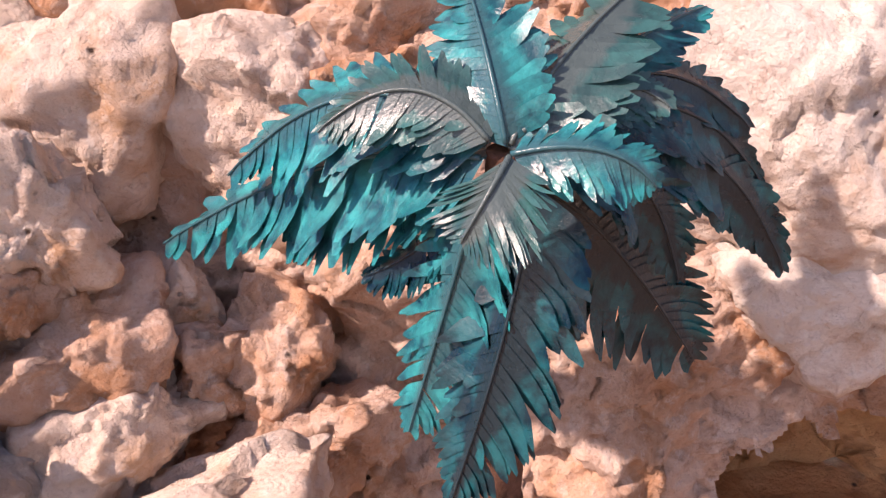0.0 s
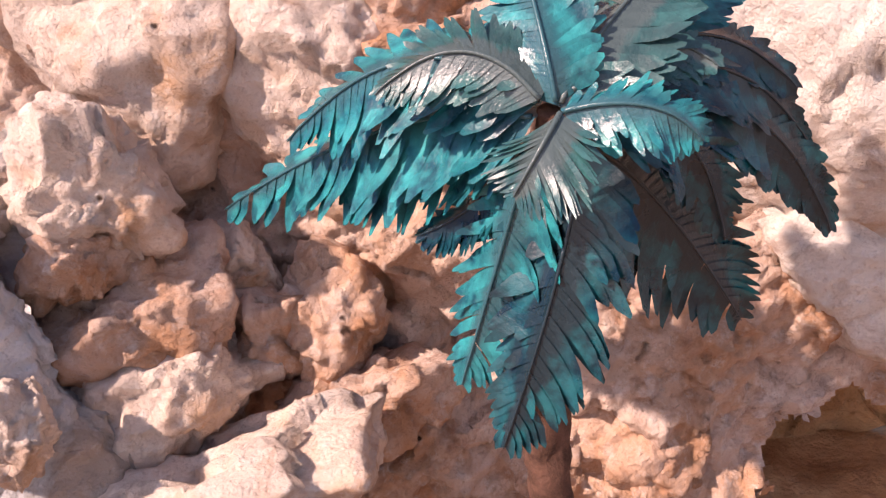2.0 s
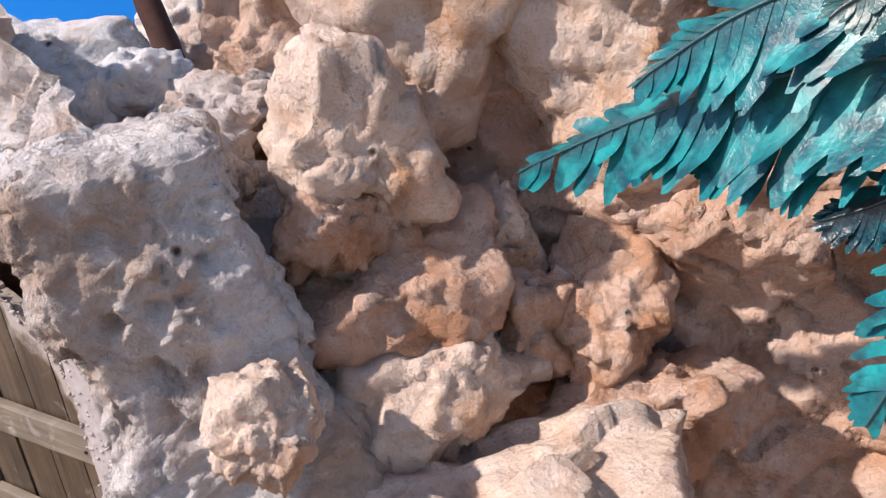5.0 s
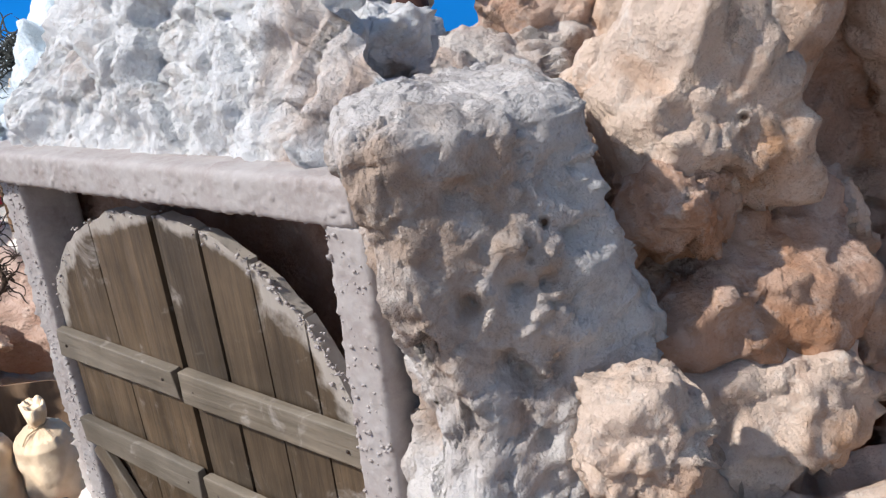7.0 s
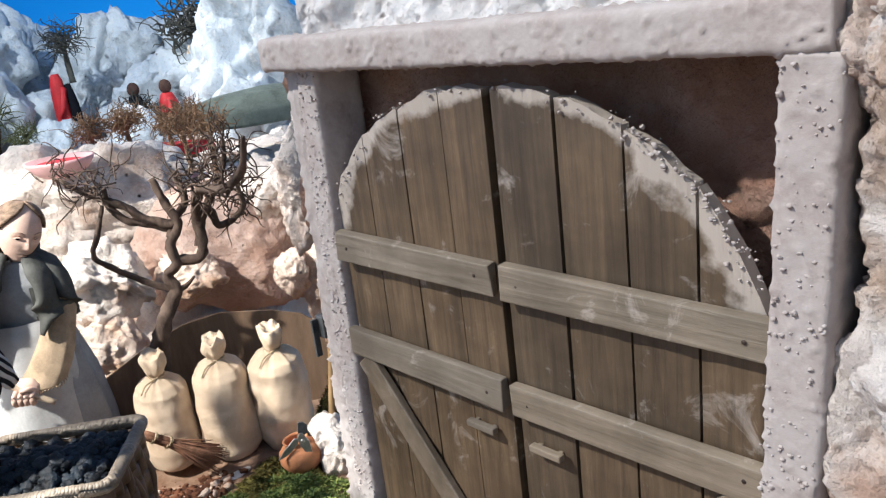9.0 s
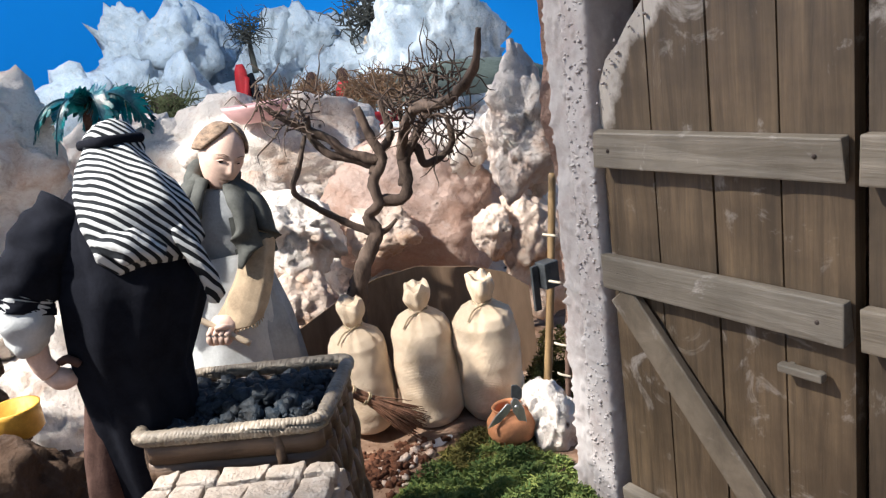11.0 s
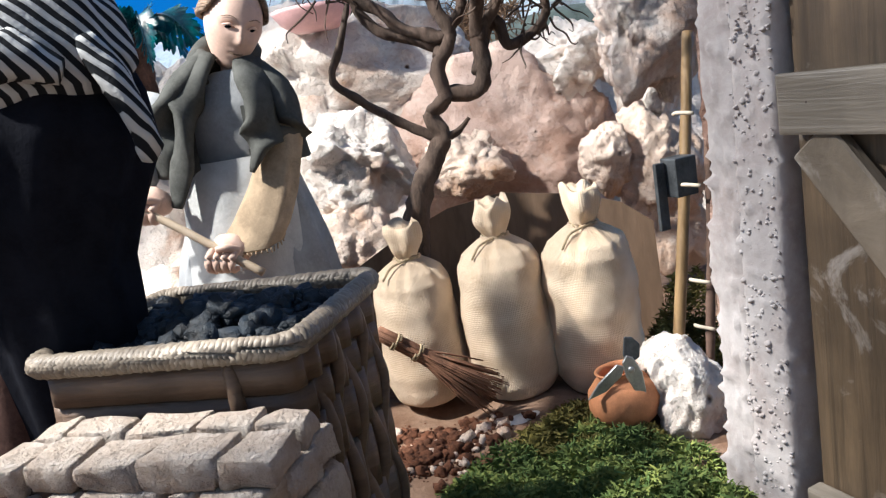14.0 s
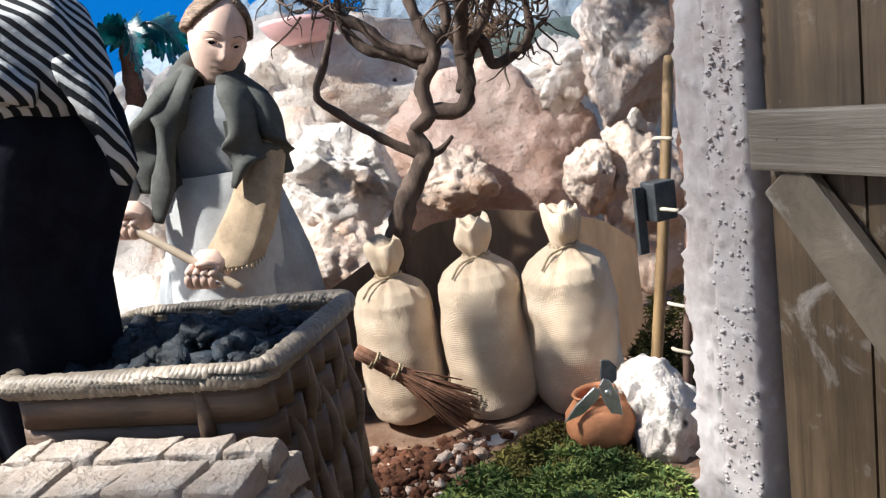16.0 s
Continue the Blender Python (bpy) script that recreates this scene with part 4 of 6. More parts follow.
TERRACOTTA = plain("terracotta", (0.58, 0.25, 0.12), 0.75, 0.2, 40, depth=0.0008)
bm = bmesh.new()
prof = [(0.012, 0.0), (0.019, 0.006), (0.0225, 0.016), (0.021, 0.026), (0.0155, 0.032), (0.0120, 0.034), (0.0130, 0.037), (0.0140, 0.038), (0.0125, 0.0385), (0.0105, 0.036), (0.012, 0.030), (0.014, 0.012)]
loft(bm, [(0, 0, z, r, r, 0, 0) for r, z in prof], 40)
pot = thing("clay_pot", bm, TERRACOTTA, "small round orange terracotta pot in moss", "pot", m=pose(-1.105, 0.252, -0.010, 6, -4, 0))
STEEL = plain("worn_steel", (0.42, 0.43, 0.44), 0.38, 0.2, 120, depth=0.0003, metal=0.85)
IRON = plain("dark_iron", (0.10, 0.11, 0.12), 0.5, 0.3, 80, depth=0.0005, metal=0.6)
shears = empty("hand_shears", pose(-1.093, 0.246, 0.030, 0, 0, 67), "miniature steel shears resting on a clay pot", "shears")


def blade(pts, y, mat, name, label):
    bm = bmesh.new()
    f = bm.faces.new([bm.verts.new((x, y, z)) for x, z in pts])
    ext = bmesh.ops.extrude_face_region(bm, geom=[f])["geom"]
    for g in ext:
        if isinstance(g, bmesh.types.BMVert):
            g.co.y += 0.002
    bmesh.ops.recalc_face_normals(bm, faces=bm.faces)
    bmesh.ops.bevel(bm, geom=list(bm.edges), offset=0.0004, segments=1, affect="EDGES")
    return part(name, bm, mat, shears, label, False)


blade([(0.008, -0.022), (0.0095, -0.012), (0.0085, 0.0), (0.004, 0.010), (0.0, 0.012), (-0.003, 0.008), (-0.0015, -0.002), (0.003, -0.012)], -0.004, STEEL, "blade", "bright pointed steel blade")
blade([(-0.026, -0.014), (-0.018, -0.004), (-0.006, 0.006), (-0.001, 0.004), (-0.004, -0.002), (-0.014, -0.010)], -0.001, STEEL, "blade", "grey steel blade")
blade([(-0.001, 0.010), (0.001, 0.022), (0.006, 0.021), (0.010, 0.016), (0.009, 0.008), (0.004, 0.005)], 0.001, IRON, "handle", "dark iron handle")
bm = bmesh.new()
ellipsoid(bm, (0.0018, -0.0045, 0.003), (0.0022, 0.001, 0.0022), level=2)
part("rivet", bm, STEEL, shears)

POLE = wood_material("bamboo_pole", (0.42, 0.28, 0.13), (0.26, 0.16, 0.07), along=(1, 1, 0.1))
hoe = empty("hoe", pose(-1.10, 0.30, 0), "wooden hoe with dark iron head leaning on a gate post", "garden tool")
bm = bmesh.new()
tube(bm, [(0.000, -0.012, 0.010), (-0.006, 0.012, 0.115), (-0.014, 0.036, 0.225)], [0.0040, 0.0036, 0.0034], 10, 40, 0.12, 3)
part("handle", bm, POLE, hoe)
bm = bmesh.new()
box(bm, (-0.004, -0.004, 0.128), (0.010, 0.012, 0.152), 0.001)
box(bm, (-0.0015, -0.012, 0.108), (0.0015, -0.005, 0.150), 0.0006)
part("blade", bm, IRON, hoe, "dark grey iron head", False)
fork = empty("pitchfork", pose(-1.085, 0.305, 0), "slim dark wooden pitchfork beside a hoe", "garden tool")
bm = bmesh.new()
tube(bm, [(0.002, -0.004, 0.02), (0.0, 0.010, 0.12), (-0.012, 0.026, 0.215)], [0.0028, 0.0026, 0.0024], 8, 40, 0.3, 5)
part("handle", bm, plain("dark_wood", (0.13, 0.08, 0.06), 0.7, 0.3, 60), fork)
for z in (0.075, 0.135, 0.178, 0.045):
    bm = bmesh.new()
    tube(bm, [(-0.008, -0.004, z), (-0.002, -0.006, z + 0.001), (0.007, -0.002, z)], [0.0012, 0.0012], 8, 8)
    part("peg", bm, plain("pale_peg", (0.55, 0.48, 0.38), 0.7), fork, "pale wooden peg")

# ---- basket of dark soil and the stone step in front of it ----
WICKER = wood_material("dark_wicker", (0.20, 0.13, 0.085), (0.085, 0.055, 0.038), along=(0.12, 0.12, 1))
ROPE = wood_material("plaited_cane", (0.42, 0.37, 0.30), (0.20, 0.165, 0.125), along=(0.5, 0.5, 0.5))
SOIL = plain("blue_black_soil", (0.014, 0.026, 0.040), 0.6, 0.6, 50, depth=0.004, gloss=0.5)
BASKET = pose(-1.012, 0.038, 0, 0, 0, 52.5)
LX, LY, RIM = 0.130, 0.108, 0.128
basket = empty("basket", BASKET, "square dark wicker basket with plaited rim full of soil", "basket")


def round_rect(s, inset=0.0, rad=0.010):
    """A place on the basket's outline, s from 0 to 1, counted from the near left corner."""
    x0, x1, y0, y1 = -LX + inset, -inset, inset, LY - inset
    w, h = x1 - x0, y1 - y0
    d = (s % 1.0) * 2 * (w + h)
    if d < w:
        p, q = Vector((x0 + d, y0)), 0
    elif d < w + h:
        p, q = Vector((x1, y0 + d - w)), 1
    elif d < 2 * w + h:
        p, q = Vector((x1 - (d - w - h), y1)), 2
    else:
        p, q = Vector((x0, y1 - (d - 2 * w - h))), 3
    c = Vector((min(max(p.x, x0 + rad), x1 - rad), min(max(p.y, y0 + rad), y1 - rad)))
    o = p - c
    return c + o.normalized() * rad if o.length > 1e-6 and abs(o.x) > 1e-6 and abs(o.y) > 1e-6 else p


for j, (z0, z1, off) in enumerate(((0.000, 0.030, 0.003), (0.031, 0.062, 0.0015), (0.063, 0.090, 0.003), (0.091, 0.106, 0.001), (0.107, 0.121, 0.0))):
    bm = bmesh.new()
    n = 150
    rows = []
    for i in range(n):
        p, q = round_rect(i / n, 0.003 + off), round_rect(i / n, 0.010)
        wave = (0.0002 if i / n < 0.30 else 0.0024) * math.sin(2 * math.pi * (i / n * 26 + (0.5 if j % 2 else 0)))
        o = (p - q).normalized() * wave
        rows.append([bm.verts.new((p.x + o.x, p.y + o.y, z0)), bm.verts.new((p.x + o.x * 1.3, p.y + o.y * 1.3, (z0 + z1) / 2)), bm.verts.new((p.x + o.x, p.y + o.y, z1)), bm.verts.new((q.x, q.y, z1)), bm.verts.new((q.x, q.y, z0))])
    for a, b in zip(rows, rows[1:] + rows[:1]):
        for k in range(5):
            bm.faces.new((a[k], b[k], b[(k + 1) % 5], a[(k + 1) % 5]))
    bmesh.ops.recalc_face_normals(bm, faces=bm.faces)
    part("band", bm, WICKER, basket, "dark woven band of split cane")
for i in range(26):
    s = (i + 0.5) / 26
    p, q = round_rect(s, 0.004), round_rect(s, 0.016)
    o = (p - q).normalized()
    if s < 0.29 and i not in (2, 5):
        continue
    bm = bmesh.new()
    pts = []
    for k in range(22):
        z = 0.122 * k / 21
        w = 0.0028 * math.sin(2 * math.pi * z / 0.061 + math.pi * (i % 2))
        pts.append((p.x + o.x * (w - 0.0022), p.y + o.y * (w - 0.0022), z))
    tube(bm, pts, [0.0036, 0.0034, 0.0036], 8, 30, 0.15, i, flat=1.0)
    part("stake", bm, WICKER, basket)
for strand in range(3):
    bm = bmesh.new()
    pts = []
    m = 420
    for i in range(m + 1):
        p, q = round_rect(i / m, 0.002), round_rect(i / m, 0.012)
        o = (p - q).normalized()
        a = 2 * math.pi * (i / m * 62 + strand / 3)
        pts.append((p.x + o.x * 0.0030 * math.cos(a), p.y + o.y * 0.0030 * math.cos(a), RIM - 0.001 + 0.0028 * math.sin(a)))
    tube(bm, pts, [0.0030, 0.0030], 8, 760, 0.3, strand)
    part("rim_strand", bm, ROPE, basket, "pale plaited cane rim")
bm = grid_sheet(110, 80, lambda u, v: (lambda p: (p.x, p.y, 0.112 + 0.010 * fract((p.x, p.y, 0), 34, 2, 4) + 0.016 * math.sin(math.pi * u) * math.sin(math.pi * v)))(Vector((-LX + 0.008 + (LX - 0.016) * u, 0.008 + (LY - 0.016) * v, 0))))
soil = thing("soil", bm, SOIL, "crumbly blue black soil heaped in a basket", "soil", m=BASKET, kind="stuff")

rng = random.Random(31)
clods = []
for _ in range(1300):
    u, v = rng.uniform(0.10, 0.90), rng.uniform(0.11, 0.89)
    r = 0.0011 + 0.0060 * rng.random() ** 3
    x, y = -LX + LX * u, LY * v
    clods.append(((x, y, 0.114 + 0.010 * fract((x, y, 0), 34, 2, 4) + 0.016 * math.sin(math.pi * u) * math.sin(math.pi * v) + r * 0.3), r, rng.random()))
ob = lump_mesh("soil_clods", clods, SOIL)
ob.matrix_world = BASKET
tagged(ob, "loose blue black soil clods heaped in a basket", "soil", kind="stuff")

STONE = rock_material("step_stone", (0.50, 0.43, 0.37), (0.36, 0.26, 0.19), (0.13, 0.085, 0.06), 0.44, 0.60, 0.5)
MORTAR = plain("dark_mortar", (0.10, 0.06, 0.045), 0.95, 0.4, 60, depth=0.002)
step = empty("stone_step", BASKET, "low block of rough squared stones with paved top", "stone step")
bm = bmesh.new()
box(bm, (-0.108, -0.046, -0.02), (0.004, -0.006, 0.0985), 0.003)
part("mortar", bm, MORTAR, step, "dark mortar core")


def stone_mesh(size, seed):
    rng = random.Random(seed)
    bm = bmesh.new()
    box(bm, [-s / 2 for s in size], [s / 2 for s in size], min(size) * 0.17, jitter=0.0014, rng=rng)
    bmesh.ops.subdivide_edges(bm, edges=list(bm.edges), cuts=2, use_grid_fill=True)
    for v in bm.verts:
        v.co += v.co.normalized() * (0.0026 * fract(v.co, 60, seed, 3) + 0.0018 * facet(v.co, 130, seed))
    return bm


rng = random.Random(12)
z = 0.097
rowh = (0.016, 0.034, 0.030, 0.026, 0.022)
for j, h in enumerate(rowh):
    x = 0.008
    while x > -0.107:
        w = min(rng.uniform(0.014, 0.044), x + 0.111)
        if w < 0.008:
            break
        hh = h * rng.uniform(0.74, 1.0)
        ob = part("stone", stone_mesh((w - 0.0046, 0.018, hh - 0.003), rng.random() * 99), STONE, step)
        ob.location = (x - w / 2, -0.044 + rng.uniform(-0.002, 0.002), z - h / 2)
        x -= w
    for y in (-0.030, -0.010):
        ob = part("stone", stone_mesh((0.016, 0.021, h - 0.003), rng.random() * 99), STONE, step)
        ob.location = (0.002 + rng.uniform(-0.001, 0.002), y, z - h / 2)
    z -= h
for j, (y0, y1) in enumerate(((-0.052, -0.026), (-0.025, -0.006))):
    x = 0.010
    while x > -0.107:
        w = min(rng.uniform(0.018, 0.032), x + 0.112)
        if w < 0.008:
            break
        ob = part("paving_stone", stone_mesh((w - 0.0022, y1 - y0 - 0.0018, 0.012), rng.random() * 99), STONE, step)
        ob.location = (x - w / 2, (y0 + y1) / 2, 0.1005 + rng.uniform(-0.0006, 0.0006))
        x -= w

# ---- two clothed figurines ----
SKIN = plain("painted_clay_skin", (0.68, 0.48, 0.39), 0.5, 0.12, 60, depth=0.0004)
HAIR = plain("painted_hair", (0.30, 0.205, 0.14), 0.6, 0.5, 40, (3, 3, 6), 0.002)
SHAWL = plain("grey_felt", (0.095, 0.098, 0.092), 0.95, 0.25, 60, depth=0.0008, gloss=0.04)
DRESS = plain("grey_linen", (0.34, 0.355, 0.37), 0.95, 0.15, 50, depth=0.001, gloss=0.04)
TAN = plain("tan_wool", (0.46, 0.35, 0.24), 0.95, 0.2, 80, depth=0.001, gloss=0.04)
BLACK = plain("black_felt", (0.011, 0.012, 0.017), 0.95, 0.25, 60, depth=0.0008, gloss=0.04)
WHITE_CLOTH = plain("white_cotton", (0.50, 0.51, 0.51), 0.95, 0.12, 60, depth=0.0012, gloss=0.04)
BROWN_CLOTH = plain("brown_felt", (0.10, 0.06, 0.05), 0.95, 0.3, 60, depth=0.001, gloss=0.04)


def striped():
    m, n, l, p = shader("striped_shawl", 0.95, 0, 0.1)
    w = n.new("ShaderNodeTexWave")
    w.bands_direction, w.wave_profile = "DIAGONAL", "SIN"
    w.inputs["Scale"].default_value, w.inputs["Distortion"].default_value, w.inputs["Detail"].default_value = 66.0, 1.6, 1.0
    w.inputs["Detail Scale"].default_value = 0.6
    l.new(coords(n, l), w.inputs["Vector"])
    l.new(ramp(n, l, w.outputs["Fac"], [(0.44, (0.014, 0.016, 0.019)), (0.56, (0.44, 0.45, 0.45))]), p.inputs["Base Color"])
    bump(n, l, p, [(w.outputs["Fac"], 0.001), (noise_node(n, l, coords(n, l), 300, 3), 0.0006)])
    return m


STRIPED = striped()


def woman():
    bm = bmesh.new()
    # skirt, apron, bodice
    loft(bm, [(-0.014, 0.004, -0.01, 0.074, 0.058, 0, 0), (-0.012, 0.004, 0.06, 0.068, 0.052, 0, 0), (-0.008, 0.004, 0.12, 0.056, 0.042, 0, 0), (-0.003, 0.002, 0.168, 0.040, 0.031, 0, 0), (0.0, 0.0, 0.186, 0.034, 0.027, 0, 0)], 64, 2, 0.05, 13, 1, n=24)
    loft(bm, [(0.0, 0.0, 0.182, 0.034, 0.027, 0, 0), (0.002, -0.002, 0.205, 0.038, 0.028, 0, 0), (0.003, -0.003, 0.228, 0.042, 0.028, 0, 0), (0.004, -0.006, 0.244, 0.028, 0.020, 0, 0), (0.006, -0.010, 0.252, 0.014, 0.012, 0, 0)], 40, 2, 0.02, 7, 2, n=14)
    loft(bm, [(-0.014, -0.016, 0.03, 0.052, 0.046, 0, 0), (-0.010, -0.012, 0.11, 0.044, 0.036, 0, 0), (-0.006, -0.006, 0.178, 0.0405, 0.034, 0, 0), (-0.004, -0.005, 0.192, 0.0375, 0.031, 0, 0)], 48, 6, 0.03, 8, 3, n=18, capped=False)
    # shawl over the shoulders, open in front, its ends hanging
    loft(bm, [(-0.006, 0.002, 0.184, 0.054, 0.038, 0, 0), (-0.006, 0.002, 0.205, 0.053, 0.038, 0, 0), (-0.005, 0.001, 0.226, 0.050, 0.035, 0, 0), (-0.004, 0.000, 0.244, 0.043, 0.030, 0, 0), (-0.001, -0.003, 0.256, 0.028, 0.023, 0, 0), (0.002, -0.006, 0.266, 0.017, 0.016, 0, 0)], 72, 1, 0.05, 9, 4, n=18, capped=False)
    shawl_ends = ((((-0.006, -0.020, 0.264), (-0.021, -0.034, 0.238), (-0.030, -0.042, 0.202), (-0.041, -0.047, 0.166)), (0.009, 0.013, 0.012, 0.004)),
                   (((0.018, -0.016, 0.258), (0.026, -0.032, 0.238), (0.026, -0.042, 0.208), (0.015, -0.050, 0.182)), (0.011, 0.018, 0.017, 0.003)),
                   (((0.022, -0.010, 0.254), (0.038, -0.018, 0.234), (0.042, -0.024, 0.212), (0.036, -0.026, 0.196)), (0.012, 0.017, 0.018, 0.012)),
                   (((-0.010, -0.012, 0.266), (-0.030, -0.024, 0.244), (-0.045, -0.030, 0.214), (-0.050, -0.030, 0.186)), (0.010, 0.018, 0.018, 0.008)))
    bmesh.ops.delete(bm, geom=[f for f in bm.faces if f.material_index == 1 and f.calc_center_median().y < -0.010 and abs(f.calc_center_median().x + 0.004) < 0.018 and len(f.verts) == 4], context="FACES_ONLY")
    # collar rolled round the neck
    tube(bm, [(-0.012, -0.026, 0.246), (-0.016, -0.012, 0.262), (-0.010, 0.010, 0.272), (0.008, 0.014, 0.272), (0.021, -0.002, 0.264), (0.020, -0.022, 0.250)], [0.005, 0.007, 0.008, 0.008, 0.007, 0.005], 14, 30, 0.15, 5, 1)
    # the near arm: tan sleeve widening to a frayed cuff, hand on the handle
    loft(bm, [(0.036, -0.020, 0.214, 0.013, 0.012, 20, 10), (0.033, -0.028, 0.195, 0.015, 0.014, 24, 10), (0.024, -0.036, 0.170, 0.018, 0.015, 28, 12), (0.013, -0.044, 0.148, 0.020, 0.016, 30, 14), (0.006, -0.048, 0.138, 0.021, 0.016, 30, 14)], 36, 3, 0.06, 8, 6, n=22)
    for k in range(40):
        a = 2 * math.pi * k / 40
        q = pose(0.006, -0.048, 0.138, 30, 0, 14) @ Vector((0.021 * math.cos(a), 0.016 * math.sin(a), 0))
        tube(bm, [q, q + Vector((0.001 * math.sin(9 * a), -0.0005, -0.0028 - 0.0012 * math.sin(5 * a)))], [0.0008, 0.0004], 5, 2, mat=3)
    # the far arm: grey sleeve
    tube(bm, [(-0.046, -0.006, 0.240), (-0.062, -0.018, 0.208), (-0.068, -0.036, 0.186)], [0.014, 0.015, 0.012], 20, 20, 0.08, 7, 2)
    for hx, hy, hz in ((-0.012, -0.058, 0.131), (-0.060, -0.048, 0.170)):
        ellipsoid(bm, (hx + 0.004, hy + 0.002, hz + 0.003), (0.013, 0.010, 0.010), 0, pose(0, 0, 0, 0, 35, 10), 3, 0.12)
        for k in range(4):
            x = hx - 0.009 + 0.0050 * k
            tube(bm, [(x + 0.003, hy - 0.004, hz + 0.006 - 0.001 * k), (x, hy - 0.011, hz + 0.001 - 0.001 * k), (x - 0.001, hy - 0.010, hz - 0.006 - 0.001 * k), (x + 0.001, hy - 0.004, hz - 0.010)], [0.0026, 0.0027, 0.0025, 0.0018], 10, 12, mat=0)
        tube(bm, [(hx + 0.010, hy - 0.004, hz + 0.002), (hx + 0.004, hy - 0.010, hz + 0.006), (hx - 0.003, hy - 0.011, hz + 0.006)], [0.003, 0.0028, 0.002], 10, 10, mat=0)
    # neck, head bent forward, wrapped hair
    tube(bm, [(0.006, -0.004, 0.242), (0.010, -0.012, 0.266)], [0.010, 0.009], 16, 6, mat=0)
    for pts, r in shawl_ends:
        tube(bm, pts, r, 16, 22, 0.12, 3, 1, flat=0.5)
    head = pose(0.015, -0.016, 0.281, 24, 16, 30) @ Matrix.Scale(1.16, 4)
    out = ellipsoid(bm, (0, 0, 0), (0.0168, 0.0205, 0.0262), 0, None, 5)

    def dent(c, x, z, rx, rz, depth, both=True):
        d = abs(c.x) - x if both else c.x - x
        return depth * math.exp(-(d / rx) ** 2 - ((c.z - z) / rz) ** 2)

    for v in out:
        c = v.co
        if c.z < 0:
            c.x *= 1 + c.z * 10
        if c.y < 0:
            c.y += dent(c, 0.0066, 0.0030, 0.0042, 0.0026, 0.0026)
            c.y -= dent(c, 0.0070, 0.0075, 0.0050, 0.0014, 0.0009)
            c.y -= dent(c, 0.0, 0.0010, 0.0016, 0.0050, 0.0022) + dent(c, 0.0, -0.0040, 0.0022, 0.0026, 0.0030)
            c.y -= dent(c, 0.0, -0.0105, 0.0044, 0.0012, 0.0014) + dent(c, 0.0, -0.0138, 0.0038, 0.0014, 0.0014)
            c.y += dent(c, 0.0, -0.0121, 0.0050, 0.0006, 0.0010)
            c.y -= dent(c, 0.0, -0.0200, 0.0050, 0.0034, 0.0018)
        v.co = head @ c
    for k in (-1, 1):
        ellipsoid(bm, head @ Vector((k * 0.0068, -0.0162, 0.0026)), (0.0026, 0.0016, 0.0013), 5, None, 2)
        tube(bm, [head @ Vector((k * x, -y, z)) for x, y, z in ((0.0104, 0.0160, 0.0030), (0.0070, 0.0184, 0.0046), (0.0038, 0.0186, 0.0030))], [0.0005, 0.0009, 0.0005], 6, 8, mat=0)
        tube(bm, [head @ Vector((k * x, -y, z)) for x, y, z in ((0.0116, 0.0152, 0.0076), (0.0075, 0.0186, 0.0094), (0.0036, 0.0198, 0.0082))], [0.0002, 0.0004, 0.0003], 6, 8, mat=4)
    tube(bm, [head @ Vector((x, -y, -0.0121)) for x, y in ((-0.0040, 0.0178), (0.0, 0.0194), (0.0040, 0.0178))], [0.0003, 0.0005, 0.0003], 6, 8, mat=4)
    # hair wound round the head in fine strands, off the face
    ellipsoid(bm, head @ Vector((0, 0.006, 0.008)), (0.0192, 0.0205, 0.0205), 4, None, 3, 0.04, 5)
    for k in range(17):
        t = k / 16
        r = 0.0196 * math.cos(0.1 + 1.3 * t)
        ring = []
        for i in range(21):
            a = radians(-24 - 60 * t) + radians(228 + 120 * t) * i / 20
            dip = 0.018 * (1 - math.sin(a)) * 0.5 * (1 - 0.6 * t) - 0.006
            ring.append(head @ Vector((r * math.cos(a), 0.004 + 1.10 * r * math.sin(a), 0.001 + 0.0255 * math.sin(1.45 * t) + dip * (1 - 0.5 * t))))
        tube(bm, ring, [0.0016, 0.0024, 0.0024, 0.0024, 0.0016], 8, 40, 0.12, k, 4)
    return bm


thing("woman_figurine", woman(), [SKIN, SHAWL, DRESS, TAN, HAIR, BLACK, WHITE_CLOTH], "clothed clay figurine of a woman in grey shawl bending over", "figurine", m=pose(-1.300, 0.082, 0, 0, 0, 67))
STICK = wood_material("pale_stick", (0.62, 0.54, 0.44), (0.42, 0.34, 0.25), along=(0.3, 0.3, 0.3))
bm = bmesh.new()
tube(bm, [(-0.090, -0.052, 0.190), (-0.036, -0.060, 0.152), (0.012, -0.066, 0.116)], [0.0030, 0.0028, 0.0030], 10, 24, 0.1, 2)
thing("stick", bm, STICK, "pale peeled wooden handle pushed into soil", "stick", m=pose(-1.300, 0.082, 0, 0, 0, 67))


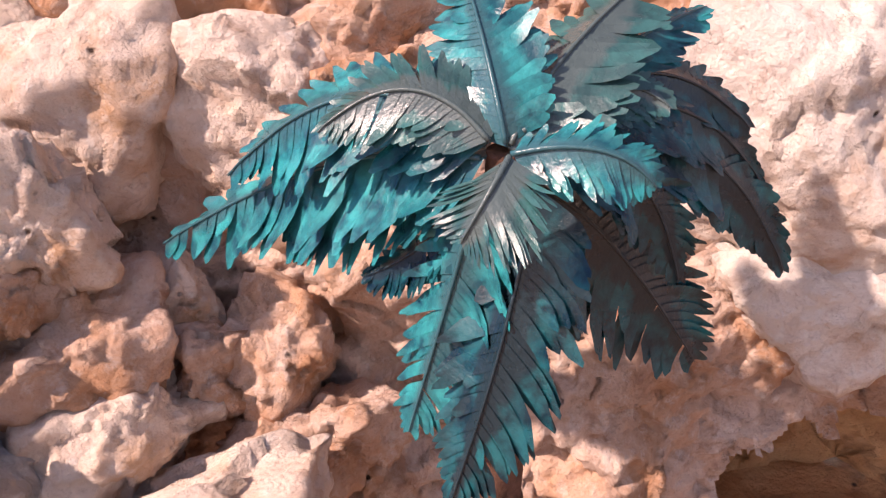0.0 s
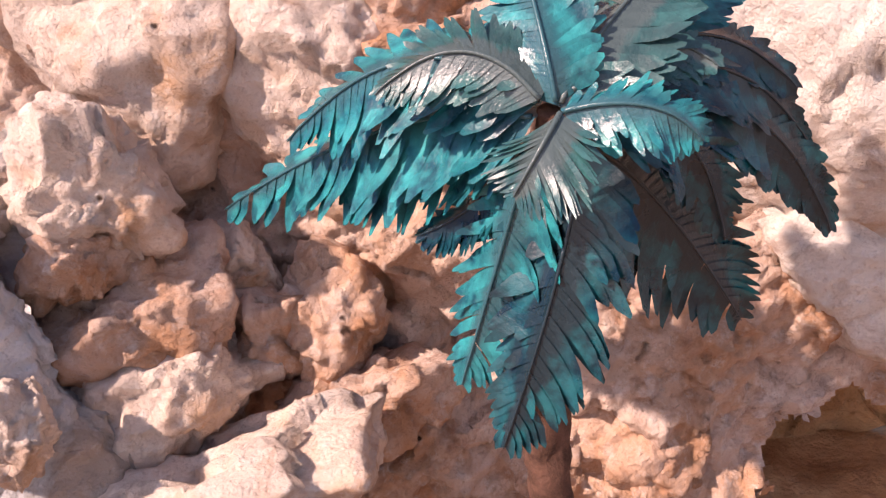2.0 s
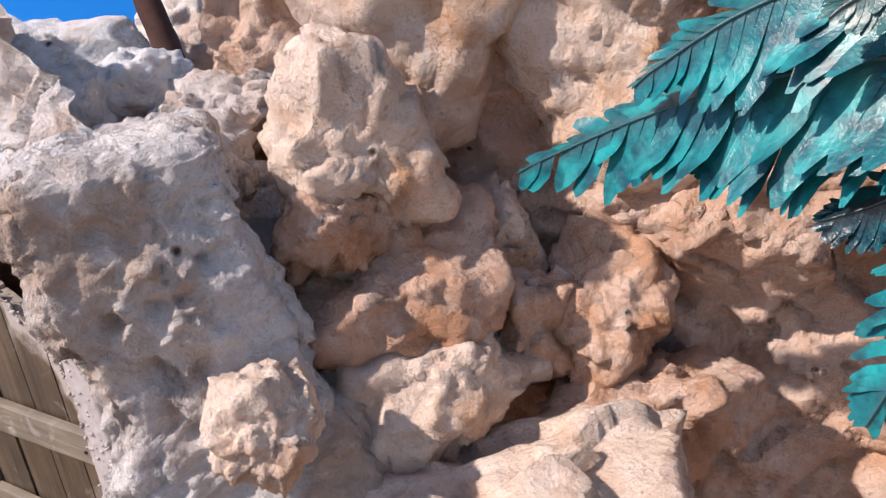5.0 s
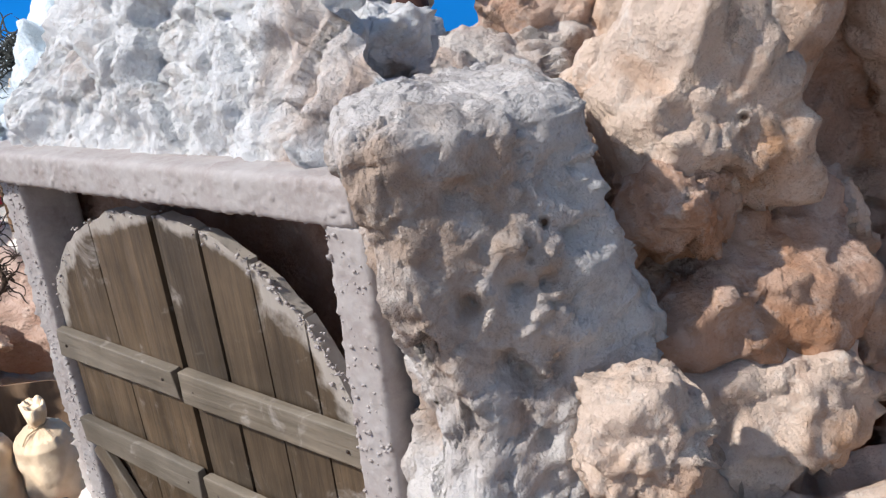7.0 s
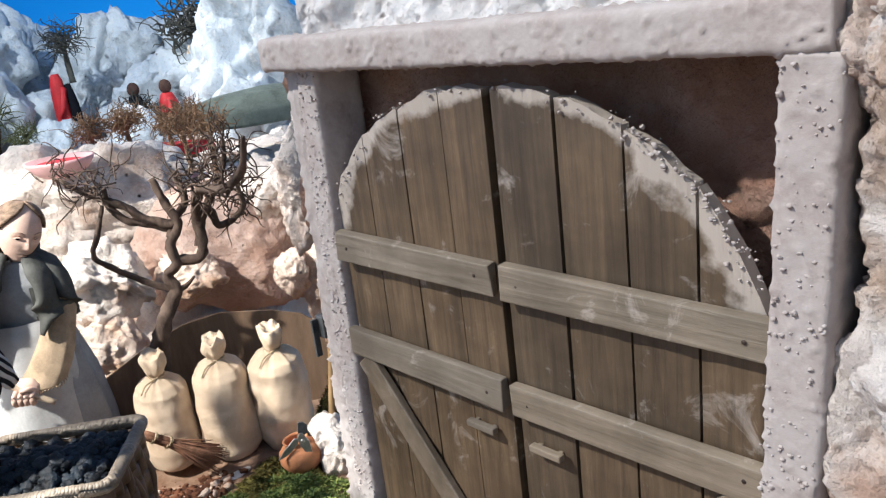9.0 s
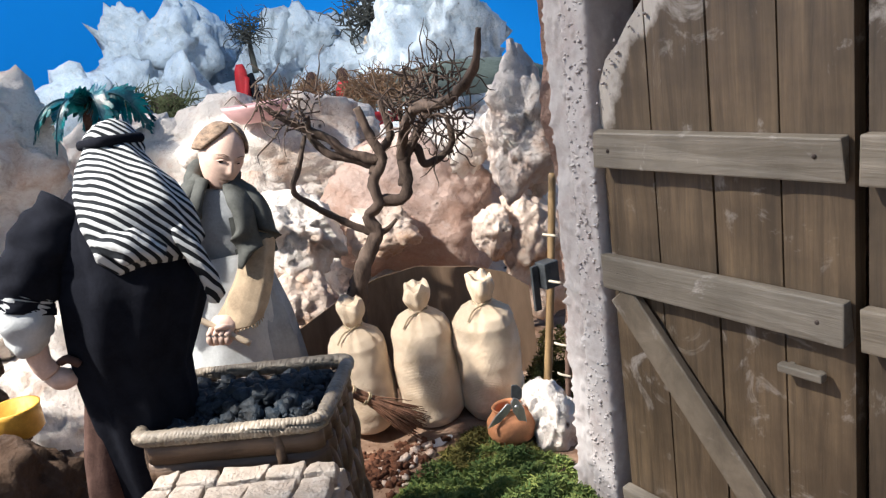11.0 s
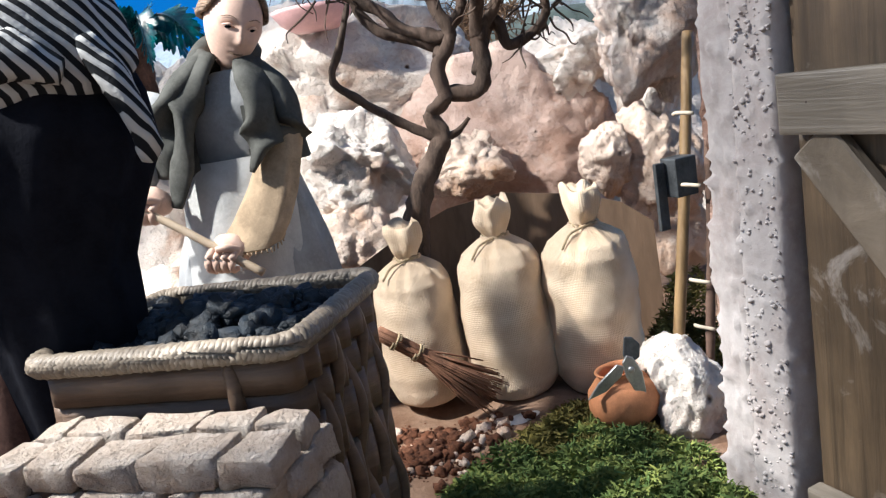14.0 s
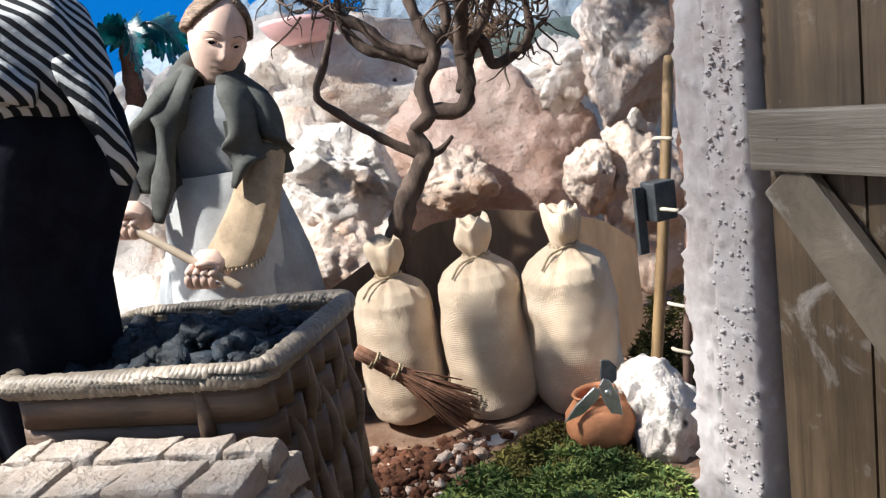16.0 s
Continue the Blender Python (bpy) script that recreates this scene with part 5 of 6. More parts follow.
def man():
    bm = bmesh.new()
    # legs, robe, bent back
    loft(bm, [(-0.036, 0.000, -0.02, 0.015, 0.017, 0, 0), (-0.034, 0.000, 0.05, 0.014, 0.016, 0, 0), (-0.026, 0.004, 0.10, 0.017, 0.018, 0, 0), (-0.008, 0.006, 0.16, 0.020, 0.022, 0, 0)], 32, 5, 0.05, 6, 3, n=12)
    loft(bm, [(-0.006, 0.018, -0.02, 0.015, 0.017, 0, 0), (-0.006, 0.018, 0.06, 0.015, 0.016, 0, 0), (-0.006, 0.014, 0.12, 0.020, 0.022, 0, 0)], 32, 5, 0.05, 6, 3, n=12)
    loft(bm, [(0.012, 0.012, 0.000, 0.030, 0.026, 0, 0), (0.010, 0.010, 0.060, 0.034, 0.030, 0, 0), (0.008, 0.006, 0.125, 0.038, 0.033, 0, 0), (0.008, 0.005, 0.160, 0.040, 0.035, -4, 0), (0.014, 0.004, 0.188, 0.046, 0.040, -8, 0), (0.021, 0.006, 0.216, 0.051, 0.044, -14, 0), (0.020, 0.014, 0.244, 0.050, 0.042, -22, 0), (0.014, 0.026, 0.268, 0.044, 0.036, -30, 0), (0.014, 0.036, 0.286, 0.030, 0.026, -34, 0), (0.016, 0.042, 0.300, 0.016, 0.016, -34, 0)], 72, 3, 0.060, 9, 6, n=40)
    # near shoulder cape and white sleeve, forearm and fist
    tube(bm, [(-0.010, 0.010, 0.286), (-0.030, -0.004, 0.262), (-0.044, -0.014, 0.236), (-0.048, -0.018, 0.222)], [0.018, 0.022, 0.021, 0.019], 26, 24, 0.22, 4, 3)
    tube(bm, [(-0.040, -0.014, 0.246), (-0.047, -0.020, 0.222), (-0.048, -0.020, 0.204), (-0.046, -0.018, 0.196)], [0.015, 0.018, 0.016, 0.010], 26, 24, 0.22, 5, 4)
    tube(bm, [(-0.046, -0.018, 0.206), (-0.046, -0.018, 0.186), (-0.042, -0.016, 0.176)], [0.0085, 0.0075, 0.008], 14, 12, mat=0)
    ellipsoid(bm, (-0.036, -0.016, 0.170), (0.011, 0.008, 0.008), 0, pose(0, 0, 0, 0, 20, 0), 3, 0.15)
    # rope belt end and pouch
    tube(bm, [(-0.034, -0.016, 0.182), (-0.026, -0.024, 0.186), (-0.020, -0.022, 0.180)], [0.003, 0.003], 8, 8, 0.3, 1, 5)
    # striped head cloth: over the head, knotted, falling over the back
    ellipsoid(bm, (0.019, 0.050, 0.316), (0.022, 0.025, 0.024), 2, None, 4, 0.10, 3)
    loft(bm, [(0.046, -0.022, 0.240, 0.026, 0.010, -30, 24), (0.044, -0.020, 0.252, 0.036, 0.017, -34, 20), (0.038, -0.008, 0.270, 0.038, 0.026, -36, 14), (0.030, 0.014, 0.288, 0.035, 0.028, -38, 8), (0.022, 0.034, 0.302, 0.028, 0.025, -38, 0), (0.019, 0.048, 0.314, 0.021, 0.021, -36, 0)], 56, 2, 0.07, 7, 2, n=26)
    tube(bm, [(0.064, -0.016, 0.262), (0.074, -0.022, 0.240), (0.080, -0.022, 0.218), (0.078, -0.018, 0.206)], [0.012, 0.012, 0.009, 0.004], 16, 18, 0.25, 8, 2, flat=0.6)
    tube(bm, [(0.016, -0.030, 0.264), (0.036, -0.040, 0.260), (0.056, -0.036, 0.250)], [0.006, 0.012, 0.006], 18, 18, 0.3, 9, 2)
    tube(bm, [(-0.002, 0.048, 0.324), (0.019, 0.025, 0.326), (0.040, 0.048, 0.324), (0.020, 0.072, 0.322)], [0.004, 0.004], 10, 30, 0.1, 2, 3)
    return bm


MAN_MID = Vector((-0.700, -0.050, 0.210))
thing("man_figurine", man(), [SKIN, SHAWL, STRIPED, BLACK, WHITE_CLOTH, BROWN_CLOTH], "clothed clay figurine of a man in black with striped headcloth", "figurine", m=Matrix.Translation(MAN_MID) @ Matrix.Scale(0.94, 4) @ Matrix.Translation(-MAN_MID) @ pose(-1.154, -0.055, 0, 0, 0, 67))

# ---- bare tree ----
WOOD_TREE = plain("grey_brown_bark", (0.115, 0.08, 0.062), 0.9, 0.45, 50, (1, 1, 0.35), 0.003)
tree = empty("bare_tree", pose(-1.33, 0.225, 0.08), "gnarled leafless grey brown tree with twisted branches", "tree")
TREE_MID = Vector((-0.7166, -0.0126, 0.2163))
TREE_INV = Matrix.Translation((1.33, -0.225, -0.08)) @ Matrix.Translation(TREE_MID) @ Matrix.Scale(0.88, 4) @ Matrix.Translation(-TREE_MID)


def limb(pts, r, n=50, name="branch", seed=1, knob=0.35):
    bm = bmesh.new()
    tube(bm, pts, [0.80 * q for q in r], 14, n, knob, seed)
    bm.transform(TREE_INV)
    return part(name, bm, WOOD_TREE, tree)


limb([(-1.352, 0.200, -0.05), (-1.340, 0.212, 0.07), (-1.328, 0.222, 0.128), (-1.325, 0.240, 0.159), (-1.322, 0.250, 0.176), (-1.326, 0.244, 0.195), (-1.321, 0.257, 0.208), (-1.325, 0.256, 0.232), (-1.321, 0.270, 0.256), (-1.328, 0.263, 0.285), (-1.335, 0.256, 0.316)],
     [0.018, 0.0155, 0.0130, 0.0105, 0.0090, 0.0082, 0.0080, 0.0074, 0.0072, 0.0066, 0.005], 90, "trunk", 3, 0.4)
limb([(-1.325, 0.258, 0.211), (-1.314, 0.284, 0.209), (-1.311, 0.292, 0.227), (-1.312, 0.291, 0.255), (-1.290, 0.285, 0.285), (-1.220, 0.262, 0.312), (-1.150, 0.255, 0.320), (-1.100, 0.252, 0.345), (-1.085, 0.252, 0.378)], [0.0085, 0.008, 0.008, 0.0075, 0.007, 0.0065, 0.006, 0.005, 0.003], 80, seed=5)
limb([(-1.328, 0.246, 0.176), (-1.337, 0.224, 0.191), (-1.352, 0.193, 0.217), (-1.360, 0.176, 0.237), (-1.358, 0.187, 0.264), (-1.356, 0.199, 0.295)], [0.0055, 0.005, 0.0045, 0.0042, 0.0040, 0.0025], 60, seed=7)
limb([(-1.325, 0.268, 0.256), (-1.346, 0.241, 0.268), (-1.354, 0.222, 0.288), (-1.369, 0.188, 0.312), (-1.378, 0.167, 0.331)], [0.0075, 0.007, 0.0062, 0.005, 0.003], 60, seed=9)
limb([(-1.312, 0.291, 0.250), (-1.305, 0.315, 0.285), (-1.290, 0.330, 0.320), (-1.285, 0.335, 0.350)], [0.0065, 0.006, 0.005, 0.002], 50, seed=11)
limb([(-1.323, 0.248, 0.174), (-1.318, 0.262, 0.178), (-1.312, 0.272, 0.188)], [0.005, 0.004, 0.002], 16, seed=13)

limb([(-1.334, 0.268, 0.250), (-1.347, 0.243, 0.262), (-1.354, 0.222, 0.270), (-1.362, 0.208, 0.292), (-1.354, 0.205, 0.315)], [0.0075, 0.0065, 0.006, 0.005, 0.003], 60, seed=15)
limb([(-1.316, 0.290, 0.222), (-1.322, 0.302, 0.255), (-1.314, 0.312, 0.262), (-1.312, 0.319, 0.242), (-1.301, 0.336, 0.248), (-1.294, 0.348, 0.263), (-1.293, 0.345, 0.290)], [0.0085, 0.0075, 0.007, 0.006, 0.0055, 0.005, 0.003], 70, seed=17)
limb([(-1.328, 0.262, 0.240), (-1.334, 0.276, 0.262), (-1.326, 0.288, 0.282), (-1.326, 0.281, 0.320)], [0.008, 0.007, 0.006, 0.004], 50, seed=19)


def twigs(name, starts, count, spread, seed, root, inv, mat, thick=0.0011, curl=1.0):
    rng = random.Random(seed)
    bm = bmesh.new()
    for _ in range(count):
        p = Vector(rng.choice(starts)) + Vector((rng.gauss(0, 0.2), rng.gauss(0, 0.2), rng.gauss(0, 0.15))) * spread
        d = Vector((rng.gauss(0, 1), rng.gauss(0, 1), rng.gauss(0.5, 0.7))).normalized()
        pts = [p]
        for k in range(5):
            d = (d + Vector((rng.gauss(0, 0.55), rng.gauss(0, 0.55), rng.gauss(0, 0.55))) * curl).normalized()
            p = p + d * spread * rng.uniform(0.12, 0.26)
            pts.append(p)
        tube(bm, pts, [thick, thick * 0.8, thick * 0.3], 5, 14, 0.3, rng.random() * 50)
    bm.transform(inv)
    return part(name, bm, mat, root, "tangle of thin curled twigs", kind="stuff")


twigs("twig_tangle", [(-1.294, 0.345, 0.270), (-1.30, 0.335, 0.255), (-1.290, 0.350, 0.285)], 40, 0.045, 4, tree, TREE_INV, WOOD_TREE)
twigs("twig_tangle", [(-1.300, 0.325, 0.315), (-1.29, 0.30, 0.30), (-1.285, 0.335, 0.335), (-1.26, 0.28, 0.31)], 90, 0.055, 1, tree, TREE_INV, WOOD_TREE)
twigs("twig_tangle", [(-1.369, 0.188, 0.312), (-1.35, 0.21, 0.325), (-1.378, 0.167, 0.331)], 45, 0.05, 2, tree, TREE_INV, WOOD_TREE)
twigs("twig_tangle", [(-1.150, 0.255, 0.325), (-1.200, 0.258, 0.318), (-1.24, 0.27, 0.33)], 32, 0.05, 3, tree, TREE_INV, WOOD_TREE)

# ---- moss, crumbs and powder ----


def leaf_green(name, a, b):
    m, n, l, p = shader(name, 0.85, 0, 0.2)
    geo = n.new("ShaderNodeNewGeometry")
    col = mix(n, l, geo.outputs["Random Per Island"], a, b)
    col = mix(n, l, ramp(n, l, noise_node(n, l, coords(n, l), 28, 4), [(0.4, (0,)), (0.62, (0.9,))]), col, tuple(c * 0.55 for c in a))
    l.new(col, p.inputs["Base Color"])
    return m


MOSS = leaf_green("green_moss", (0.09, 0.16, 0.05), (0.30, 0.33, 0.09))
# near-black brown moss: shade is mixed into its colour
MOSS_SHADED = leaf_green("shaded_brown_moss", (0.020, 0.018, 0.008), (0.075, 0.055, 0.02))
MOSS_DRY = leaf_green("olive_moss", (0.11, 0.10, 0.03), (0.34, 0.29, 0.08))


def moss(name, spots, count, seed, mat, label):
    """A cushion of many small curled shoots over a bumpy bed; spots: x, y, radius, height."""
    rng = random.Random(seed)
    verts, faces = [], []
    total = sum(s[2] ** 2 for s in spots)
    for x0, y0, r, h in spots:
        for _ in range(int(count * r * r / total)):
            a, q = rng.uniform(0, 2 * math.pi), rng.random() ** 0.5
            x, y = x0 + r * q * math.cos(a), y0 + r * q * math.sin(a)
            z = ground_at(x, y) + h * (1 - q * q) * (0.7 + 0.8 * noise.noise(Vector((x * 60, y * 60, seed))))
            d = Vector((rng.gauss(0, 1), rng.gauss(0, 1), rng.uniform(0.2, 1.6))).normalized()
            s = d.cross(Vector((rng.gauss(0, 1), rng.gauss(0, 1), rng.gauss(0, 1)))).normalized()
            ln, wd = rng.uniform(0.0035, 0.0085), rng.uniform(0.0005, 0.0011)
            p = Vector((x, y, z - 0.001))
            k = len(verts)
            for t in (0, 0.5, 1):
                c = p + d * ln * t + Vector((0, 0, -1)) * ln * 0.35 * t * t
                e = s * wd * (1.1 - 0.8 * t)
                verts += [tuple(c - e), tuple(c + e)]
            faces += [(k, k + 1, k + 3, k + 2), (k + 2, k + 3, k + 5, k + 4)]
    me = bpy.data.meshes.new(name)
    me.from_pydata(verts, [], faces)
    me.materials.append(mat)
    return tagged(new(name, me), label, "moss", kind="stuff")


def mound(name, x0, y0, rx, ry, h, seed, mat, label, category):
    def f(u, v):
        a, q = 2 * math.pi * u, v
        x, y = x0 + rx * q * math.cos(a), y0 + ry * q * math.sin(a)
        return Vector((x, y, ground_at(x, y) - 0.004 + h * (1 - q * q) * (0.8 + 0.7 * noise.noise(Vector((x * 60, y * 60, seed))))))
    bm = grid_sheet(60, 26, f)
    bmesh.ops.remove_doubles(bm, verts=bm.verts, dist=0.0001)
    return thing(name, bm, mat, label, category, kind="stuff")


SPOTS = [(-1.060, 0.190, 0.050, 0.016), (-1.085, 0.215, 0.040, 0.014), (-1.015, 0.175, 0.055, 0.022), (-1.005, 0.215, 0.040, 0.022), (-1.060, 0.140, 0.045, 0.014), (-0.975, 0.205, 0.030, 0.016), (-1.05, 0.24, 0.03, 0.014), (-0.99, 0.14, 0.05, 0.015), (-1.03, 0.10, 0.04, 0.012), (-1.06, 0.115, 0.035, 0.012), (-0.985, 0.10, 0.04, 0.014), (-1.09, 0.165, 0.030, 0.010)]
moss("moss", SPOTS, 38000, 2, MOSS, "bright green moss cushion in front of a gate")
moss("moss", [(-1.095, 0.205, 0.035, 0.016), (-1.120, 0.222, 0.022, 0.010), (-1.085, 0.24, 0.02, 0.012), (-1.150, 0.335, 0.030, 0.050), (-1.135, 0.310, 0.022, 0.030), (-1.155, 0.350, 0.020, 0.080)], 11000, 3, MOSS_DRY, "olive green dried moss beside sacks")
for i, (x, y, r, h) in enumerate(SPOTS[:6]):
    mound("moss_bed", x, y, r, r, h * 0.8, 2, MOSS, "dense dark green moss bed", "moss")
CRUMB = plain("red_soil", (0.16, 0.065, 0.035), 0.95, 0.45, 120, depth=0.002)
WHITE_POWDER = plain("white_powder", (0.80, 0.78, 0.74), 0.95, 0.1, 120, depth=0.001)


def crumbs(name, cx, cy, sx, sy, turn, count, lo, hi, seed, mat, label):
    rng = random.Random(seed)
    m = pose(cx, cy, 0, 0, 0, turn)
    bits = []
    for _ in range(count):
        p = m @ Vector((rng.gauss(0, 0.5) * sx, rng.gauss(0, 0.5) * sy, 0))
        r = lo + (hi - lo) * rng.random() ** 3
        bits.append(((p.x, p.y, ground_at(p.x, p.y) + r * 0.3), r, rng.random()))
    return tagged(lump_mesh(name, bits, mat), label, "crumbs", kind="stuff")


crumbs("soil_crumbs", -1.155, 0.130, 0.045, 0.035, 67, 1100, 0.0007, 0.0045, 3, CRUMB, "loose clods of dark red soil")
crumbs("soil_crumbs", -1.160, 0.165, 0.040, 0.014, 67, 160, 0.0008, 0.0045, 5, CRUMB, "loose clods of dark red soil")
crumbs("pebbles", -1.145, 0.140, 0.045, 0.040, 67, 60, 0.0010, 0.0055, 6, ROCK_PALE, "scattered pale pebbles on soil")
mound("powder", -1.148, 0.190, 0.016, 0.028, 0.008, 7, WHITE_POWDER, "spilled white powder on the ground", "powder")

ROCK_DARK = rock_material("dark_brown_rock", (0.10, 0.065, 0.045), (0.075, 0.045, 0.03), (0.03, 0.02, 0.015), 0.42, 0.6, 0.05)
# ---- left of the figures, and the far terrace ----
bm = bmesh.new()
loft(bm, [(0, 0, z, r, r, 0, 0) for r, z in ((0.016, 0), (0.020, 0.004), (0.020, 0.020), (0.021, 0.024), (0.018, 0.024), (0.017, 0.006))], 32)
thing("ochre_tub", bm, plain("ochre_glaze", (0.62, 0.33, 0.05), 0.5, 0.2, 40), "small bright ochre tub on the ground", "tub", m=pose(-1.245, -0.125, 0.100))
# the ground shade here is put into the dark rocks and moss
boulder((-1.235, -0.135, 0.030), (0.070, 0.050, 0.075), 20, 81, ROCK_DARK, "low dark brown rock under a tub")
boulder((-1.36, -0.17, 0.10), (0.080, 0.050, 0.085), 20, 82, ROCK_DARK, "low dark brown rock in shade")
moss("moss", [(-1.18, -0.135, 0.040, 0.085), (-1.14, -0.15, 0.035, 0.07)], 6000, 9, MOSS_SHADED, "dry olive moss and straw clump, darkened as if in shade")

palm_far = empty("palm_tree", pose(-1.72, 0.06, 0.14), "small teal plastic palm standing on a white bank", "palm")
FAR_INV = Matrix.Translation((1.72, -0.06, -0.20))
bm = bmesh.new()
tube(bm, [(-1.72, 0.06, 0.20), (-1.715, 0.055, 0.30), (-1.72, 0.06, 0.40)], [0.016, 0.013, 0.010], 12, 20, 0.3, 4)
bm.transform(FAR_INV)
part("trunk", bm, BARK, palm_far, "dark brown trunk")
for k in range(8):
    a = k * 0.785
    frond((-1.72, 0.06, 0.40), (-1.72 + 0.05 * math.cos(a), 0.06 + 0.05 * math.sin(a), 0.405), (-1.72 + 0.085 * math.cos(a), 0.06 + 0.085 * math.sin(a), 0.345), 0.020, TEAL, 60 + k, root=palm_far, inv=FAR_INV)

RED = plain("red_paint", (0.55, 0.03, 0.035), 0.6, 0.2, 30)
PINK = plain("pink_glaze", (0.66, 0.40, 0.40), 0.5, 0.15, 20)
basin = empty("water_basin", pose(-1.505, 0.212, 0.292), "round pink and white basin on a white rock crest", "basin")
bm = bmesh.new()
loft(bm, [(0, 0, z, r, r, 0, 0) for r, z in ((0.022, 0.0), (0.034, 0.008), (0.041, 0.018), (0.0425, 0.022), (0.039, 0.022), (0.030, 0.014))], 40)
part("bowl", bm, PINK, basin, "pink white glazed bowl")
bm = bmesh.new()
ellipsoid(bm, (0, 0, 0.016), (0.033, 0.033, 0.004))
part("filling", bm, RED, basin, "red filling in the bowl")
# a red-robed figure simplified to a draped post, black down one side
bm = bmesh.new()
loft(bm, [(0, 0, 0, 0.034, 0.030, 0, 0), (0, 0, 0.06, 0.032, 0.028, 0, 0), (0, 0, 0.14, 0.029, 0.026, 0, 0), (0, 0, 0.175, 0.022, 0.020, 0, 0), (0, 0, 0.19, 0.012, 0.012, 0, 0)], 24, folds=0.08, count=6, n=12)
tube(bm, [(0.026, 0.010, 0.15), (0.040, -0.012, 0.10), (0.030, -0.030, 0.075)], [0.011, 0.010, 0.007], 10, 10)
tube(bm, [(0.020, 0.028, 0.16), (0.030, 0.034, 0.09), (0.026, 0.030, 0.0)], [0.012, 0.018, 0.022], 12, 12, mat=1)
thing("red_figure", bm, [RED, BLACK], "distant figure in bright red drapery with a dark side", "post", m=pose(-2.79, 0.645, 0.19) @ Matrix.Diagonal((0.75, 0.75, 1.0, 1.0)))


def shrub(x, y, z, h, seed, label, mat):
    root = empty("bush", pose(x, y, z), label, "bush", "bushes on the terrace")
    inv = Matrix.Translation((-x, -y, -z))
    rng = random.Random(seed)
    bm = bmesh.new()
    tube(bm, [(x, y, z - 0.02), (x + rng.uniform(-0.01, 0.01), y, z + h * 0.4), (x, y + rng.uniform(-0.02, 0.02), z + h * 0.7)], [h * 0.06, h * 0.04, h * 0.02], 10, 20, 0.4, seed)
    bm.transform(inv)
    part("stem", bm, mat, root)
    twigs("twig_tangle", [(x, y, z + h * 0.55), (x, y, z + h * 0.75), (x + 0.1 * h, y - 0.2 * h, z + h * 0.6), (x, y + 0.2 * h, z + h * 0.7)], 110, h * 0.45, seed, root, inv, mat, h * 0.012)
    return root


DARK_TWIG = plain("dark_twig", (0.075, 0.075, 0.065), 0.9, 0.3, 40)
DRY_TWIG = plain("dry_twig", (0.34, 0.21, 0.12), 0.9, 0.3, 40)
shrub(-2.79, 0.690, 0.37, 0.15, 21, "dark twiggy bush against white crags", DARK_TWIG)
shrub(-2.68, 1.02, 0.32, 0.24, 22, "dark twiggy bush against white crags", DARK_TWIG)
shrub(-2.60, 0.78, 0.16, 0.14, 23, "dark twiggy bush against white crags", DARK_TWIG)
for k, (x, y) in enumerate(((-1.95, 0.48), (-1.85, 0.52), (-1.75, 0.50), (-1.98, 0.42), (-1.66, 0.50), (-1.9, 0.58), (-2.05, 0.52))):
    shrub(x, y, 0.232, 0.095, 30 + k, "tangled dry reddish brown brushwood", DRY_TWIG)


boulder((-2.80, 0.36, 0.22), (0.11, 0.08, 0.11), 30, 91, ROCK_DARK, "dark mossy grotto rock on the terrace", 4)
OLIVE_TWIG = plain("olive_twig", (0.13, 0.14, 0.06), 0.9, 0.4, 40)
shrub(-2.66, 0.40, 0.19, 0.15, 41, "olive green bush beside a dark grotto", OLIVE_TWIG)
shrub(-2.70, 0.30, 0.19, 0.18, 42, "olive green bush beside a dark grotto", OLIVE_TWIG)
shrub(-2.62, 0.48, 0.18, 0.10, 43, "olive green bush beside a dark grotto", OLIVE_TWIG)


